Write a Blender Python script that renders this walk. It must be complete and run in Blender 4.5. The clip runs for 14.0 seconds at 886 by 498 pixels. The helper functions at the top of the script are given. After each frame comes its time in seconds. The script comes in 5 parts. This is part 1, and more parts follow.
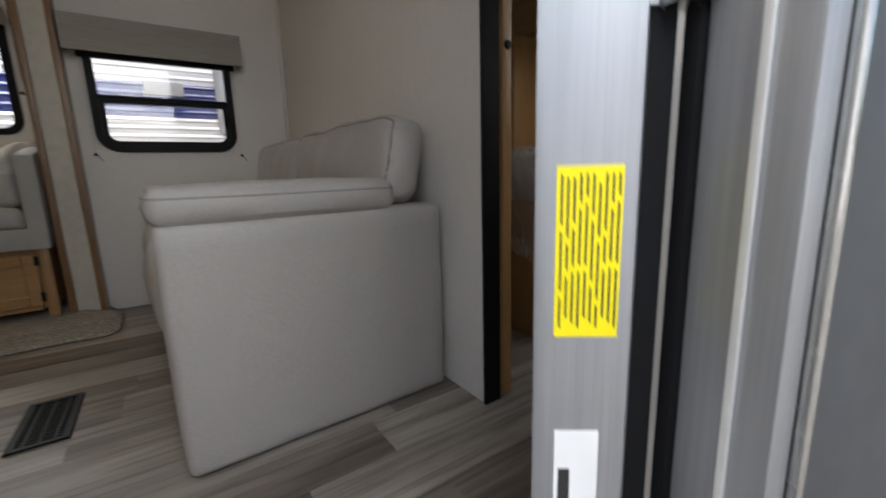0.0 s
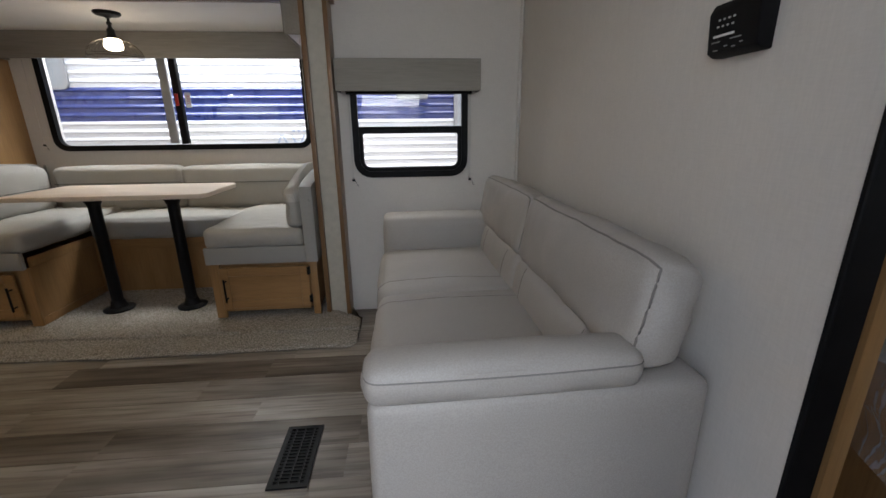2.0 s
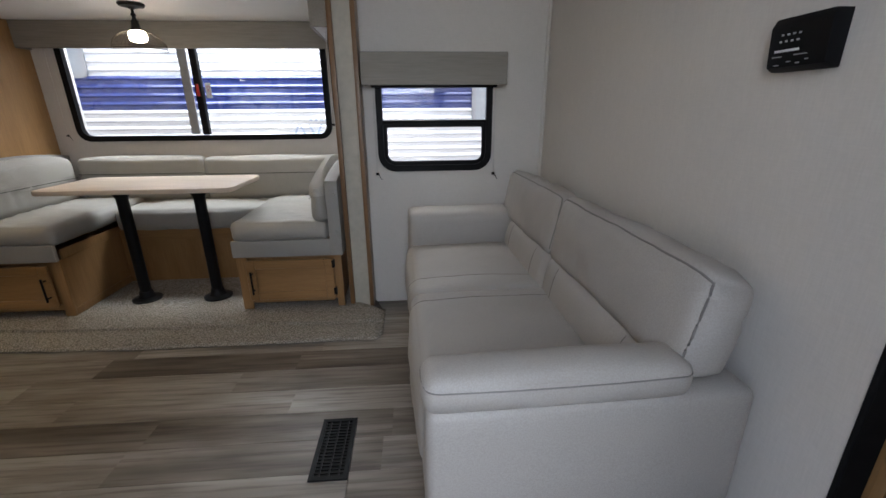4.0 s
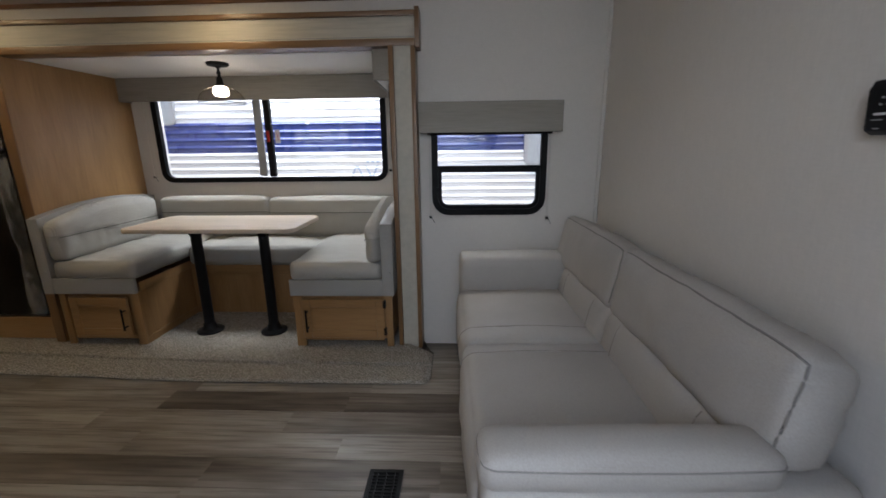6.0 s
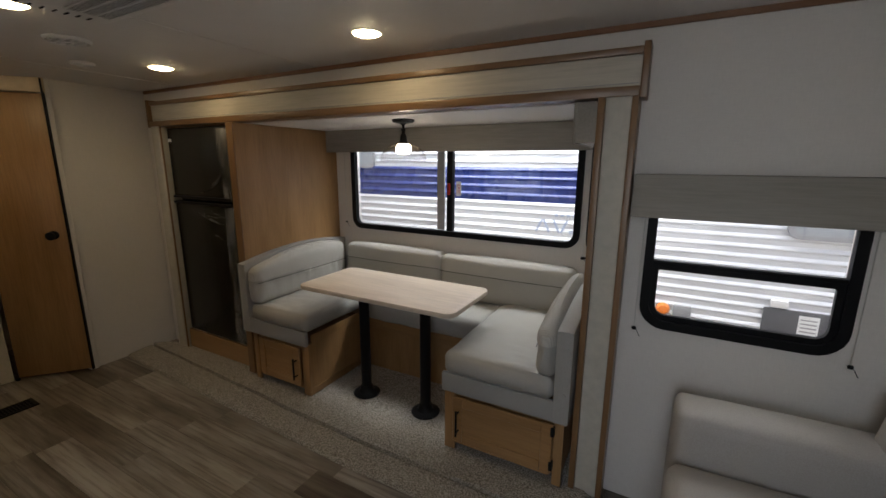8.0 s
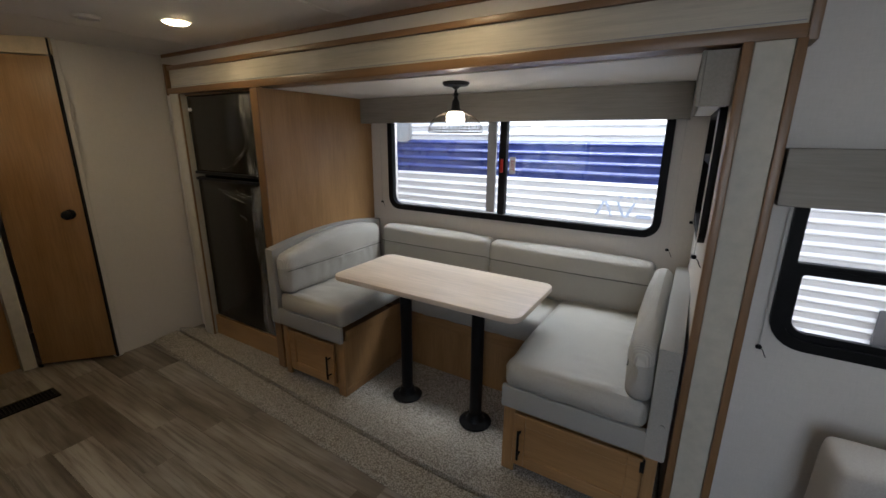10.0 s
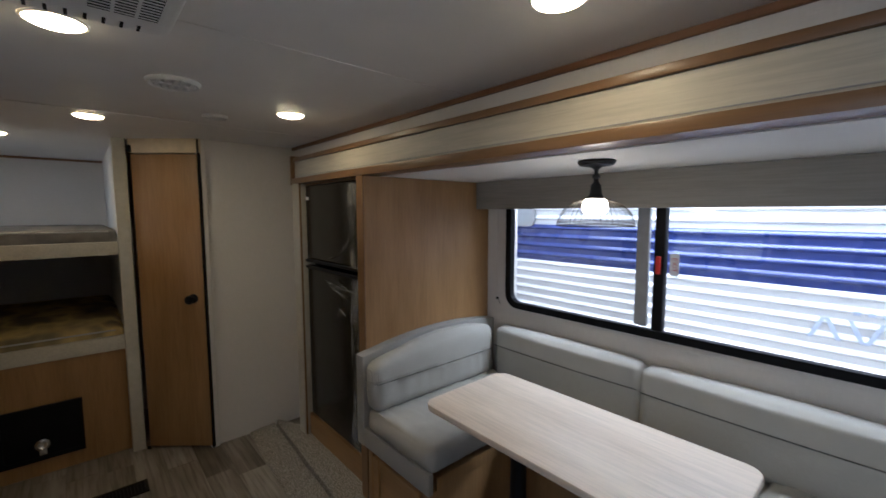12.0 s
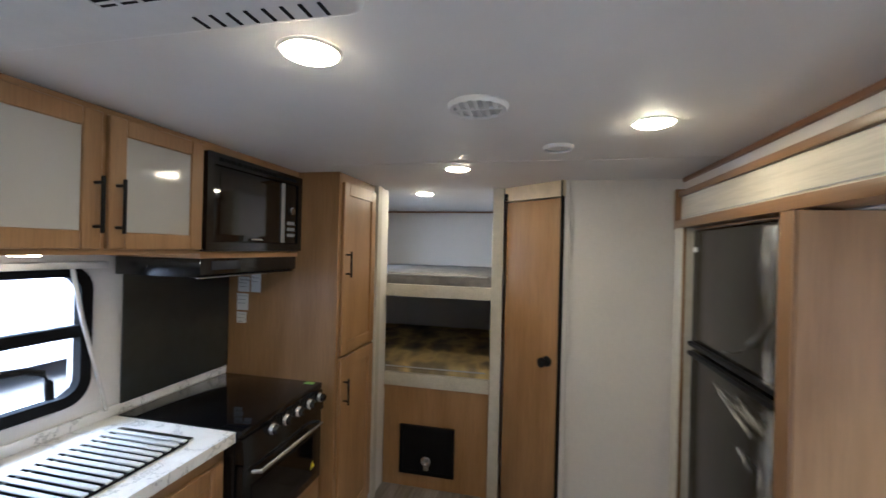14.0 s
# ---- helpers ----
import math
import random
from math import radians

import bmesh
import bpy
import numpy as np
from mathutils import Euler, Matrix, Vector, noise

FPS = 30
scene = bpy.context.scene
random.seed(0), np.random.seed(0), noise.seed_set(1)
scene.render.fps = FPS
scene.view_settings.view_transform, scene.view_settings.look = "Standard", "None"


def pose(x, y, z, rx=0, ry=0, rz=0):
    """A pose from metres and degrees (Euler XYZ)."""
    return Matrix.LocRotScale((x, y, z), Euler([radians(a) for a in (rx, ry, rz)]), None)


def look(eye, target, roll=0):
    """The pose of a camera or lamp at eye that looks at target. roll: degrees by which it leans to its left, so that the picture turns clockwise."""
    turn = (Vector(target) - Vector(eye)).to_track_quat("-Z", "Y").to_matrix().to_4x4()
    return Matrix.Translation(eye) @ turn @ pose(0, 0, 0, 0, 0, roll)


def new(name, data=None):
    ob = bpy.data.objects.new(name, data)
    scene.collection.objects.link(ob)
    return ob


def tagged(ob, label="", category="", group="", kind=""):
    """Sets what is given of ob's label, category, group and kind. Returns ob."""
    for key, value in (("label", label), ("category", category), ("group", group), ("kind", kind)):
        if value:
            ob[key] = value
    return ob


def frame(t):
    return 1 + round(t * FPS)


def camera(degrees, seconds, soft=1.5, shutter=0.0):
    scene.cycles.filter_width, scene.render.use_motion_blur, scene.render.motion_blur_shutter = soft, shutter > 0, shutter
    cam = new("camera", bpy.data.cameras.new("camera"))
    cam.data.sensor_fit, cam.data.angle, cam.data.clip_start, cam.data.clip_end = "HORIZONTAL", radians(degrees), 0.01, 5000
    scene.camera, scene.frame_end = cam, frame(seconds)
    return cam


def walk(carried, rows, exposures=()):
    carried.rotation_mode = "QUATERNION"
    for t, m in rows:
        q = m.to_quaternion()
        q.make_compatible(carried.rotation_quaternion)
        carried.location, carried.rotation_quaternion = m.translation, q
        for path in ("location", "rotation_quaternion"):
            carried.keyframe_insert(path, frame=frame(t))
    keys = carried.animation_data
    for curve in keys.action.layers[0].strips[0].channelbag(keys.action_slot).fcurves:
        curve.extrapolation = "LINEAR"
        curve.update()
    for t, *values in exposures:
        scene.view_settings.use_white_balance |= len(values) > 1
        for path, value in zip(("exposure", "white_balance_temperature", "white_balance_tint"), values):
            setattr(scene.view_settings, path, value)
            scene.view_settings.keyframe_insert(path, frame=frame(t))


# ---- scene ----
from mathutils.bvhtree import BVHTree
cam = camera(94.3, 14.0, shutter=0.25)
PATH = [
    (0, (0.476, 0.356, 0.679), (1.576, 1.984, 0.307), -1.7),
    (0.5, (0.416, 0.355, 0.896), (1.12, 2.189, 0.519), -2.1),
    (1, (0.414, 0.45, 0.962), (0.729, 2.393, 0.607), -1.0),
    (1.5, (0.479, 0.609, 1.029), (0.609, 2.562, 0.621), -0.8),
    (2, (0.541, 0.683, 1.097), (0.702, 2.594, 0.529), -0.6),
    (2.5, (0.537, 0.707, 1.122), (0.672, 2.604, 0.503), -0.5),
    (2.7, (0.519, 0.702, 1.125), (0.672, 2.594, 0.481), -0.35),
    (5, (0.43, 0.69, 1.188), (0.484, 2.584, 0.546), -0.8),
    (5.5, (0.434, 0.688, 1.195), (0.426, 2.601, 0.614), -0.9),
    (6, (0.408, 0.721, 1.216), (0.323, 2.658, 0.728), -0.7),
    (6.5, (0.37, 0.864, 1.32), (-0.057, 2.783, 0.957), -0.8),
    (7, (0.317, 1.084, 1.451), (-0.428, 2.917, 1.157), -0.1),
    (7.5, (0.305, 1.183, 1.494), (-0.575, 2.947, 1.153), -0.1),
    (8, (0.294, 1.305, 1.476), (-0.632, 3.029, 1.063), 0.3),
    (10.3, (-0.056, 1.593, 1.46), (-1.079, 3.228, 0.93), 0.7),
    (10.5, (-0.079, 1.651, 1.47), (-1.114, 3.281, 0.947), 1.0),
    (11, (-0.122, 1.724, 1.478), (-1.165, 3.345, 0.946), 0.8),
    (11.5, (-0.205, 1.775, 1.498), (-1.392, 3.325, 1.073), -0.1),
    (12, (-0.3, 1.942, 1.532), (-1.795, 3.259, 1.351), -0.1),
    (12.5, (-0.402, 2.08, 1.537), (-2.075, 3.172, 1.444), 0.1),
    (13, (-0.5, 2.245, 1.575), (-2.312, 3.092, 1.555), 0.3),
    (13.5, (-0.676, 2.298, 1.584), (-2.663, 2.516, 1.56), 0.9),
    (14, (-0.918, 2.373, 1.593), (-2.869, 1.933, 1.593), 1.4),
]
EXPOSURES = [(0.0, 1.2, 6750, 9), (0.5, 1.08, 6650, 9), (1.5, 1.4, 6400, 9), (5.0, 1.66, 6000, 9), (6.5, 1.3, 6000, 9), (7.5, 1.12, 6350, 9), (10.5, 1.36, 5800, 8), (11.5, 1.45, 5500, 8), (12.5, 1.36, 5250, 8), (13.5, 2.05, 5250, 8), (14.0, 2.74, 4900, 8)]
walk(cam, [(t, look(eye, target, roll)) for t, eye, target, roll in PATH], EXPOSURES)

# ---------------------------------------------------------------- light
world = bpy.data.worlds.new("overcast_sky")
scene.world = world
world.use_nodes = True
wn = world.node_tree
bg = wn.nodes["Background"]
sky = wn.nodes.new("ShaderNodeTexSky")
sky.sky_type = 'NISHITA'
sky.sun_disc = False
sky.sun_elevation = radians(75)
sky.sun_rotation = radians(345)
sky.air_density, sky.dust_density, sky.ozone_density = 1.0, 5.0, 1.0
wn.links.new(sky.outputs[0], bg.inputs[0])
bg.inputs[1].default_value = 0.15
sun_data = bpy.data.lights.new("sun", 'SUN')
sun_data.energy, sun_data.angle, sun_data.color = 4.2, radians(80), (1.0, 0.98, 0.95)
sun = new("sun", sun_data)
sun.matrix_world = pose(0, 0, 8, 15, 0, 165)


def sky_lamp(name, at, target, w, h, watts):
    """Stands in for the strip of open sky above a window."""
    d = bpy.data.lights.new(name, 'AREA')
    d.shape, d.size, d.size_y, d.energy, d.color = 'RECTANGLE', w, h, watts, (0.95, 0.98, 1.0)
    ob = new(name, d)
    ob.matrix_world = look(at, target)


sky_lamp("sky_over_dinette_window", (-1.02, 4.22, 1.93), (-1.02, 3.45, 0.75), 2.0, 0.5, 14.0)
sky_lamp("sky_over_entry", (0.36, -0.25, 1.80), (0.75, 1.7, 0.55), 1.0, 1.0, 8.0)
sky_lamp("sky_over_kitchen_window", (-1.68, 0.22, 1.90), (-1.68, 1.05, 0.85), 0.9, 0.5, 9.0)
sky_lamp("sky_over_upper_bunk_window", (-4.15, 0.45, 1.80), (-4.15, 1.3, 1.45), 0.55, 0.3, 3.0)
# added to brighten the bed through a window that is out of view
sky_lamp("sky_over_added_bed_window", (2.13, 0.40, 1.45), (2.13, 1.5, 0.75), 0.65, 0.45, 9.0)


# ---------------------------------------------------------------- node helpers
class Mat:
    def __init__(self, name):
        self.m = bpy.data.materials.new(name)
        self.m.use_nodes = True
        self.t = self.m.node_tree
        self.b = self.t.nodes["Principled BSDF"]
        self.tc = self.t.nodes.new("ShaderNodeTexCoord")

    def node(self, kind, **inputs):
        n = self.t.nodes.new(kind)
        for k, v in inputs.items():
            n.inputs[k.replace("_", " ")].default_value = v
        return n

    def link(self, a, b):
        self.t.links.new(a, b)

    def coords(self, scale=(1, 1, 1), rnd=False):
        mp = self.node("ShaderNodeMapping")
        mp.inputs["Scale"].default_value = scale
        self.link(self.tc.outputs["Object"], mp.inputs[0])
        if rnd:
            oi = self.node("ShaderNodeObjectInfo")
            mul = self.node("ShaderNodeMath")
            mul.operation = 'MULTIPLY'
            mul.inputs[1].default_value = 37.0
            self.link(oi.outputs["Random"], mul.inputs[0])
            self.link(mul.outputs[0], mp.inputs["Location"])
        return mp.outputs[0]

    def noise(self, scale, stretch=(1, 1, 1), detail=4.0, rough=0.6, rnd=False):
        n = self.node("ShaderNodeTexNoise", Scale=scale, Detail=detail, Roughness=rough)
        self.link(self.coords(stretch, rnd), n.inputs["Vector"])
        return n.outputs["Fac"]

    def ramp(self, fac, stops):
        r = self.node("ShaderNodeValToRGB")
        el = r.color_ramp.elements
        while len(el) < len(stops):
            el.new(0.5)
        for e, (p, c) in zip(el, stops):
            e.position, e.color = p, (*c, 1)
        self.link(fac, r.inputs[0])
        return r.outputs[0]

    def mix(self, fac, a, b, mode='MIX'):
        n = self.t.nodes.new("ShaderNodeMix")
        n.data_type, n.blend_type = 'RGBA', mode
        for sock, v in ((n.inputs[0], fac), (n.inputs[6], a), (n.inputs[7], b)):
            if isinstance(v, (int, float)):
                sock.default_value = v
            elif isinstance(v, tuple):
                sock.default_value = (*v, 1)
            else:
                self.link(v, sock)
        return n.outputs[2]

    def bump(self, fac, strength=0.2, dist=0.002):
        n = self.node("ShaderNodeBump", Strength=strength, Distance=dist)
        self.link(fac, n.inputs["Height"])
        self.link(n.outputs[0], self.b.inputs["Normal"])

    def set(self, color=None, rough=None, metal=None, spec=None, **more):
        for key, v in (("Base Color", color), ("Roughness", rough), ("Metallic", metal), ("Specular IOR Level", spec)):
            if v is None:
                continue
            if isinstance(v, (int, float)):
                self.b.inputs[key].default_value = v
            elif isinstance(v, tuple):
                self.b.inputs[key].default_value = (*v, 1)
            else:
                self.link(v, self.b.inputs[key])
        for k, v in more.items():
            self.b.inputs[k.replace("_", " ")].default_value = v
        return self.m


def scaled(c, k):
    return tuple(min(1.0, v * k) for v in c)


def plain(name, c, rough=0.5, metal=0.0, var=0.12, scale=14.0, bump=0.0, bscale=400.0, spec=None, **more):
    """Painted, moulded or metal surface: a base colour with soft mottling and fine relief."""
    m = Mat(name)
    col = m.ramp(m.noise(scale), [(0.3, scaled(c, 1 - var)), (0.7, scaled(c, 1 + var))])
    if bump:
        m.bump(m.noise(bscale, detail=2), bump, 0.001)
    rr = m.noise(scale * 2.3)
    mr = m.node("ShaderNodeMapRange")
    mr.inputs[3].default_value, mr.inputs[4].default_value = max(0.02, rough - 0.07), min(1, rough + 0.07)
    m.link(rr, mr.inputs[0])
    m.set(col, mr.outputs[0], metal, spec, **more)
    return m.m


def timber(name, lo, hi, axis='z', rough=0.42, grain=1.0, bump=0.12):
    """Wood-grain laminate, the grain running along one axis."""
    m = Mat(name)
    s = {'x': (0.05, 1, 1), 'y': (1, 0.05, 1), 'z': (1, 1, 0.05)}[axis]
    s2 = {'x': (0.16, 1, 1), 'y': (1, 0.16, 1), 'z': (1, 1, 0.16)}[axis]
    fine = m.noise(150 * grain, s, 5, 0.65)
    wide = m.noise(9 * grain, s2, 3, 0.55)
    mid = tuple((a + b) / 2 for a, b in zip(lo, hi))
    c1 = m.ramp(wide, [(0.3, lo), (0.5, mid), (0.72, hi)])
    c2 = m.ramp(fine, [(0.35, scaled(mid, 0.62)), (0.6, scaled(mid, 1.18))])
    m.bump(fine, bump, 0.001)
    m.set(m.mix(0.3, c1, c2), rough)
    return m.m


def wallpaper(name, c, rough=0.6):
    m = Mat(name)
    weave = m.noise(260, (1, 1, 0.09), 3, 0.7)
    weave2 = m.noise(260, (0.12, 0.12, 1), 3, 0.7)
    cloud = m.noise(2.2, detail=3)
    a = m.ramp(weave, [(0.3, scaled(c, 0.83)), (0.7, scaled(c, 1.10))])
    b = m.ramp(weave2, [(0.3, scaled(c, 0.86)), (0.7, scaled(c, 1.09))])
    k = m.ramp(cloud, [(0.3, scaled(c, 0.95)), (0.7, scaled(c, 1.03))])
    m.bump(weave, 0.4, 0.001)
    m.set(m.mix(0.5, m.mix(0.5, a, b), k), rough)
    return m.m


def vinyl(name, c, rough=0.5, grain=900.0, amount=0.35, ribs=False):
    """Upholstery vinyl: pebbled grain, faint creases."""
    m = Mat(name)
    v = m.node("ShaderNodeTexVoronoi", Scale=grain)
    m.link(m.coords(), v.inputs["Vector"])
    crease = m.noise(9, (1, 1, 2.2), 3, 0.5)
    col = m.ramp(m.noise(5, detail=3), [(0.3, scaled(c, 0.94)), (0.7, scaled(c, 1.05))])
    col = m.mix(0.6, col, m.ramp(m.noise(grain * 0.42, detail=2), [(0.35, scaled(c, 0.86)), (0.65, scaled(c, 1.1))]))
    add = m.node("ShaderNodeMath")
    add.operation = 'MULTIPLY_ADD'
    add.inputs[1].default_value = 6.0
    m.link(crease, add.inputs[0])
    m.link(v.outputs["Distance"], add.inputs[2])
    m.bump(add.outputs[0], amount, 0.0012)
    m.set(col, rough)
    return m.m


def ribbed(name, c, direction):
    m = Mat(name)
    w = m.node("ShaderNodeTexWave", Scale=48.0)
    w.bands_direction = direction
    m.link(m.coords(), w.inputs["Vector"])
    m.bump(w.outputs["Fac"], 0.9, 0.002)
    col = m.ramp(m.noise(6, detail=3), [(0.3, scaled(c, 0.95)), (0.7, scaled(c, 1.04))])
    # shade between the ribs is put into the colour, following the relief
    m.set(m.mix(0.25, col, m.ramp(w.outputs["Fac"], [(0.2, scaled(c, 0.62)), (0.7, scaled(c, 1.08))])), 0.6)
    return m.m


def glow(name, c, strength):
    m = Mat(name)
    m.set(c, 0.4, Emission_Strength=strength)
    m.b.inputs["Emission Color"].default_value = (*c, 1)
    return m.m


WALL = wallpaper("wall_vinyl", (0.655, 0.618, 0.575))
CEIL = plain("ceiling_panel", (0.74, 0.72, 0.70), 0.55, var=0.03, scale=3, bump=0.08, bscale=500)
MAPLE = timber("maple_laminate", (0.225, 0.118, 0.042), (0.365, 0.212, 0.090), 'z')
MAPLE_X = timber("maple_laminate_level", (0.225, 0.118, 0.042), (0.365, 0.212, 0.090), 'x')
OAKTRIM = timber("oak_trim", (0.15, 0.078, 0.032), (0.22, 0.122, 0.054), 'x', 0.35)
OAKTRIM_Z = timber("oak_trim_upright", (0.15, 0.078, 0.032), (0.22, 0.122, 0.054), 'z', 0.35)
DARKTRIM = timber("dark_trim", (0.16, 0.075, 0.035), (0.24, 0.12, 0.055), 'x', 0.4)
WASH = timber("whitewashed_plank", (0.42, 0.385, 0.315), (0.54, 0.50, 0.42), 'x', 0.5, 0.7)
WASH_Z = plain("whitewashed_board_upright", (0.47, 0.44, 0.37), 0.5, var=0.08, scale=26, bump=0.25, bscale=140)
GREIGE = timber("greige_valance", (0.215, 0.195, 0.165), (0.30, 0.275, 0.24), 'x', 0.55, 0.8)
GREIGE_Y = timber("greige_valance_side", (0.215, 0.195, 0.165), (0.30, 0.275, 0.24), 'y', 0.55, 0.8)
TABLE = timber("pale_table_laminate", (0.56, 0.46, 0.37), (0.72, 0.62, 0.52), 'x', 0.4, 0.8, 0.05)
SOFA = vinyl("sofa_vinyl", (0.375, 0.350, 0.322), 0.5, 700.0, 0.3)
SOFASEAM = vinyl("sofa_seam_thread", (0.20, 0.188, 0.175), 0.6)
SEATING = vinyl("dinette_vinyl", (0.36, 0.345, 0.312), 0.46, 700)
RIB_X = ribbed("ribbed_cushion_fabric", (0.46, 0.442, 0.402), 'X')
RIB_Y = ribbed("ribbed_cushion_fabric_side", (0.46, 0.442, 0.402), 'Y')
BAND = vinyl("dinette_board_vinyl", (0.31, 0.30, 0.28), 0.5, 700, 0.15)
BLACK = plain("black_plastic", (0.005, 0.005, 0.006), 0.5, var=0.2, spec=0.14)
BLACKMETAL = plain("black_powdercoat", (0.006, 0.006, 0.007), 0.42, var=0.2, bump=0.1, spec=0.18)
FRIDGE = plain("fridge_black_gloss", (0.009, 0.0085, 0.0075), 0.2, var=0.15, scale=4, spec=0.32)
APPLIANCE = plain("appliance_black", (0.008, 0.008, 0.009), 0.16, var=0.2)
SMOKED = plain("smoked_glass", (0.004, 0.004, 0.005), 0.05, var=0.1)
CHROME = plain("brushed_steel", (0.62, 0.62, 0.61), 0.25, 1.0, var=0.06, scale=60)
SATIN = plain("satin_steel", (0.78, 0.78, 0.77), 0.45, 0.55, var=0.05, scale=40)
ALU = Mat("brushed_aluminium")
_s = ALU.noise(240, (1, 1, 0.02), 3)
ALU.bump(_s, 0.05, 0.0004)
ALU.set(ALU.ramp(_s, [(0.3, (0.37, 0.38, 0.395)), (0.7, (0.43, 0.44, 0.46))]), 0.46, 0.8)
ALU = ALU.m
RUBBER = plain("black_gasket", (0.005, 0.005, 0.006), 0.7, spec=0.15)
WHITEPL = plain("white_plastic", (0.72, 0.71, 0.69), 0.45, var=0.04)
OFFWHITE = plain("offwhite_frosted_panel", (0.44, 0.425, 0.39), 0.1, var=0.03, scale=3)
GREYPL = plain("grey_plastic", (0.30, 0.30, 0.30), 0.5)
VENTBACK = plain("pale_grey_plastic", (0.58, 0.57, 0.56), 0.5)
YELLOW = plain("yellow_label", (0.85, 0.72, 0.0), 0.45, var=0.04)
PAPER = plain("white_label", (0.75, 0.75, 0.74), 0.5, var=0.04)
INK = plain("label_ink", (0.02, 0.02, 0.02), 0.6)
RED = plain("red_latch", (0.42, 0.02, 0.015), 0.4)
ORANGE = plain("orange_lens", (0.85, 0.22, 0.02), 0.3)
CORD = plain("shade_cord", (0.55, 0.53, 0.50), 0.7)
SHIP = timber("grey_shiplap", (0.16, 0.125, 0.095), (0.26, 0.21, 0.165), 'y', 0.5, 0.7)
LED = glow("warm_led", (1.0, 0.75, 0.41), 25.0)
READING = glow("reading_led", (1.0, 0.80, 0.52), 10.0)
DIM_LED = glow("warm_led_dim", (1.0, 0.80, 0.52), 14.0)
BULB = glow("warm_bulb", (1.0, 0.82, 0.60), 9.0)

GLASS = Mat("window_glass")
_tr = GLASS.node("ShaderNodeBsdfTransparent")
_gs = GLASS.node("ShaderNodeBsdfGlossy", Roughness=0.0)
_fr = GLASS.node("ShaderNodeFresnel", IOR=1.5)
_mx = GLASS.node("ShaderNodeMixShader")
GLASS.link(_fr.outputs[0], _mx.inputs[0])
GLASS.link(_tr.outputs[0], _mx.inputs[1])
GLASS.link(_gs.outputs[0], _mx.inputs[2])
GLASS.link(_mx.outputs[0], GLASS.t.nodes["Material Output"].inputs[0])
GLASS = GLASS.m

WRAP = Mat("clear_plastic_wrap")
_k = WRAP.noise(9, (1, 1.6, 0.35), 4, 0.55)
WRAP.bump(_k, 1.0, 0.05)
_t = WRAP.node("ShaderNodeBsdfTransparent")
_x = WRAP.node("ShaderNodeMixShader")
# pale, more opaque crease bands paint the plastic's white glints
WRAP.link(WRAP.ramp(_k, [(0.40, (0.12, 0.12, 0.12)), (0.46, (0.20, 0.20, 0.20)), (0.50, (0.42, 0.42, 0.42)), (0.53, (0.20, 0.20, 0.20)), (0.62, (0.22, 0.22, 0.22))]), _x.inputs[0])
WRAP.set((0.75, 0.75, 0.75), 0.12)
WRAP.link(_t.outputs[0], _x.inputs[1])
WRAP.link(WRAP.b.outputs[0], _x.inputs[2])
WRAP.link(_x.outputs[0], WRAP.t.nodes["Material Output"].inputs[0])
WRAP = WRAP.m
SCREEN = Mat("insect_screen_mesh")
_t = SCREEN.node("ShaderNodeBsdfTransparent")
_x = SCREEN.node("ShaderNodeMixShader")
_x.inputs[0].default_value = 0.13
SCREEN.set((0.06, 0.062, 0.066), 0.7)
SCREEN.link(_t.outputs[0], _x.inputs[1])
SCREEN.link(SCREEN.b.outputs[0], _x.inputs[2])
SCREEN.link(_x.outputs[0], SCREEN.t.nodes["Material Output"].inputs[0])
SCREEN = SCREEN.m
FILM = Mat("crumpled_clear_film")
FILM.bump(FILM.noise(30, (1, 1, 0.4), 4), 1.0, 0.02)
_t = FILM.node("ShaderNodeBsdfTransparent")
_x = FILM.node("ShaderNodeMixShader")
_k = FILM.noise(22, (1, 1, 0.35), 3)
# whitish patches put the crumples' highlights into the film's opacity
FILM.link(FILM.ramp(_k, [(0.42, (0.04, 0.04, 0.04)), (0.62, (0.30, 0.30, 0.30))]), _x.inputs[0])
FILM.set((0.8, 0.8, 0.8), 0.14)
FILM.link(_t.outputs[0], _x.inputs[1])
FILM.link(FILM.b.outputs[0], _x.inputs[2])
FILM.link(_x.outputs[0], FILM.t.nodes["Material Output"].inputs[0])
FILM = FILM.m

CARPET = Mat("speckled_carpet")
_n1 = CARPET.noise(150, detail=2, rough=0.8)
_n2 = CARPET.noise(26, detail=3)
_c1 = CARPET.ramp(_n1, [(0.40, (0.075, 0.064, 0.054)), (0.49, (0.285, 0.255, 0.22)), (0.58, (0.53, 0.50, 0.455))])
_c2 = CARPET.ramp(_n2, [(0.3, (0.30, 0.265, 0.22)), (0.7, (0.44, 0.40, 0.34))])
CARPET.bump(_n1, 1.0, 0.008)
CARPET.set(CARPET.mix(0.32, _c1, _c2), 0.95, spec=0.1)
CARPET = CARPET.m

PLANK = Mat("vinyl_plank")
_g = PLANK.noise(60, (0.045, 1, 1), 5, 0.62, rnd=True)
_w = PLANK.noise(7, (0.16, 1, 1), 3, 0.6, rnd=True)
_oi = PLANK.node("ShaderNodeObjectInfo")
_base = PLANK.ramp(_oi.outputs["Random"], [(0.0, (0.09, 0.07, 0.054)), (0.25, (0.17, 0.142, 0.115)), (0.5, (0.29, 0.26, 0.225)), (0.75, (0.44, 0.405, 0.36)), (1.0, (0.14, 0.118, 0.098))])
_wide = PLANK.ramp(_w, [(0.36, (0.045, 0.032, 0.023)), (0.5, (0.185, 0.158, 0.13)), (0.63, (0.38, 0.352, 0.312))])
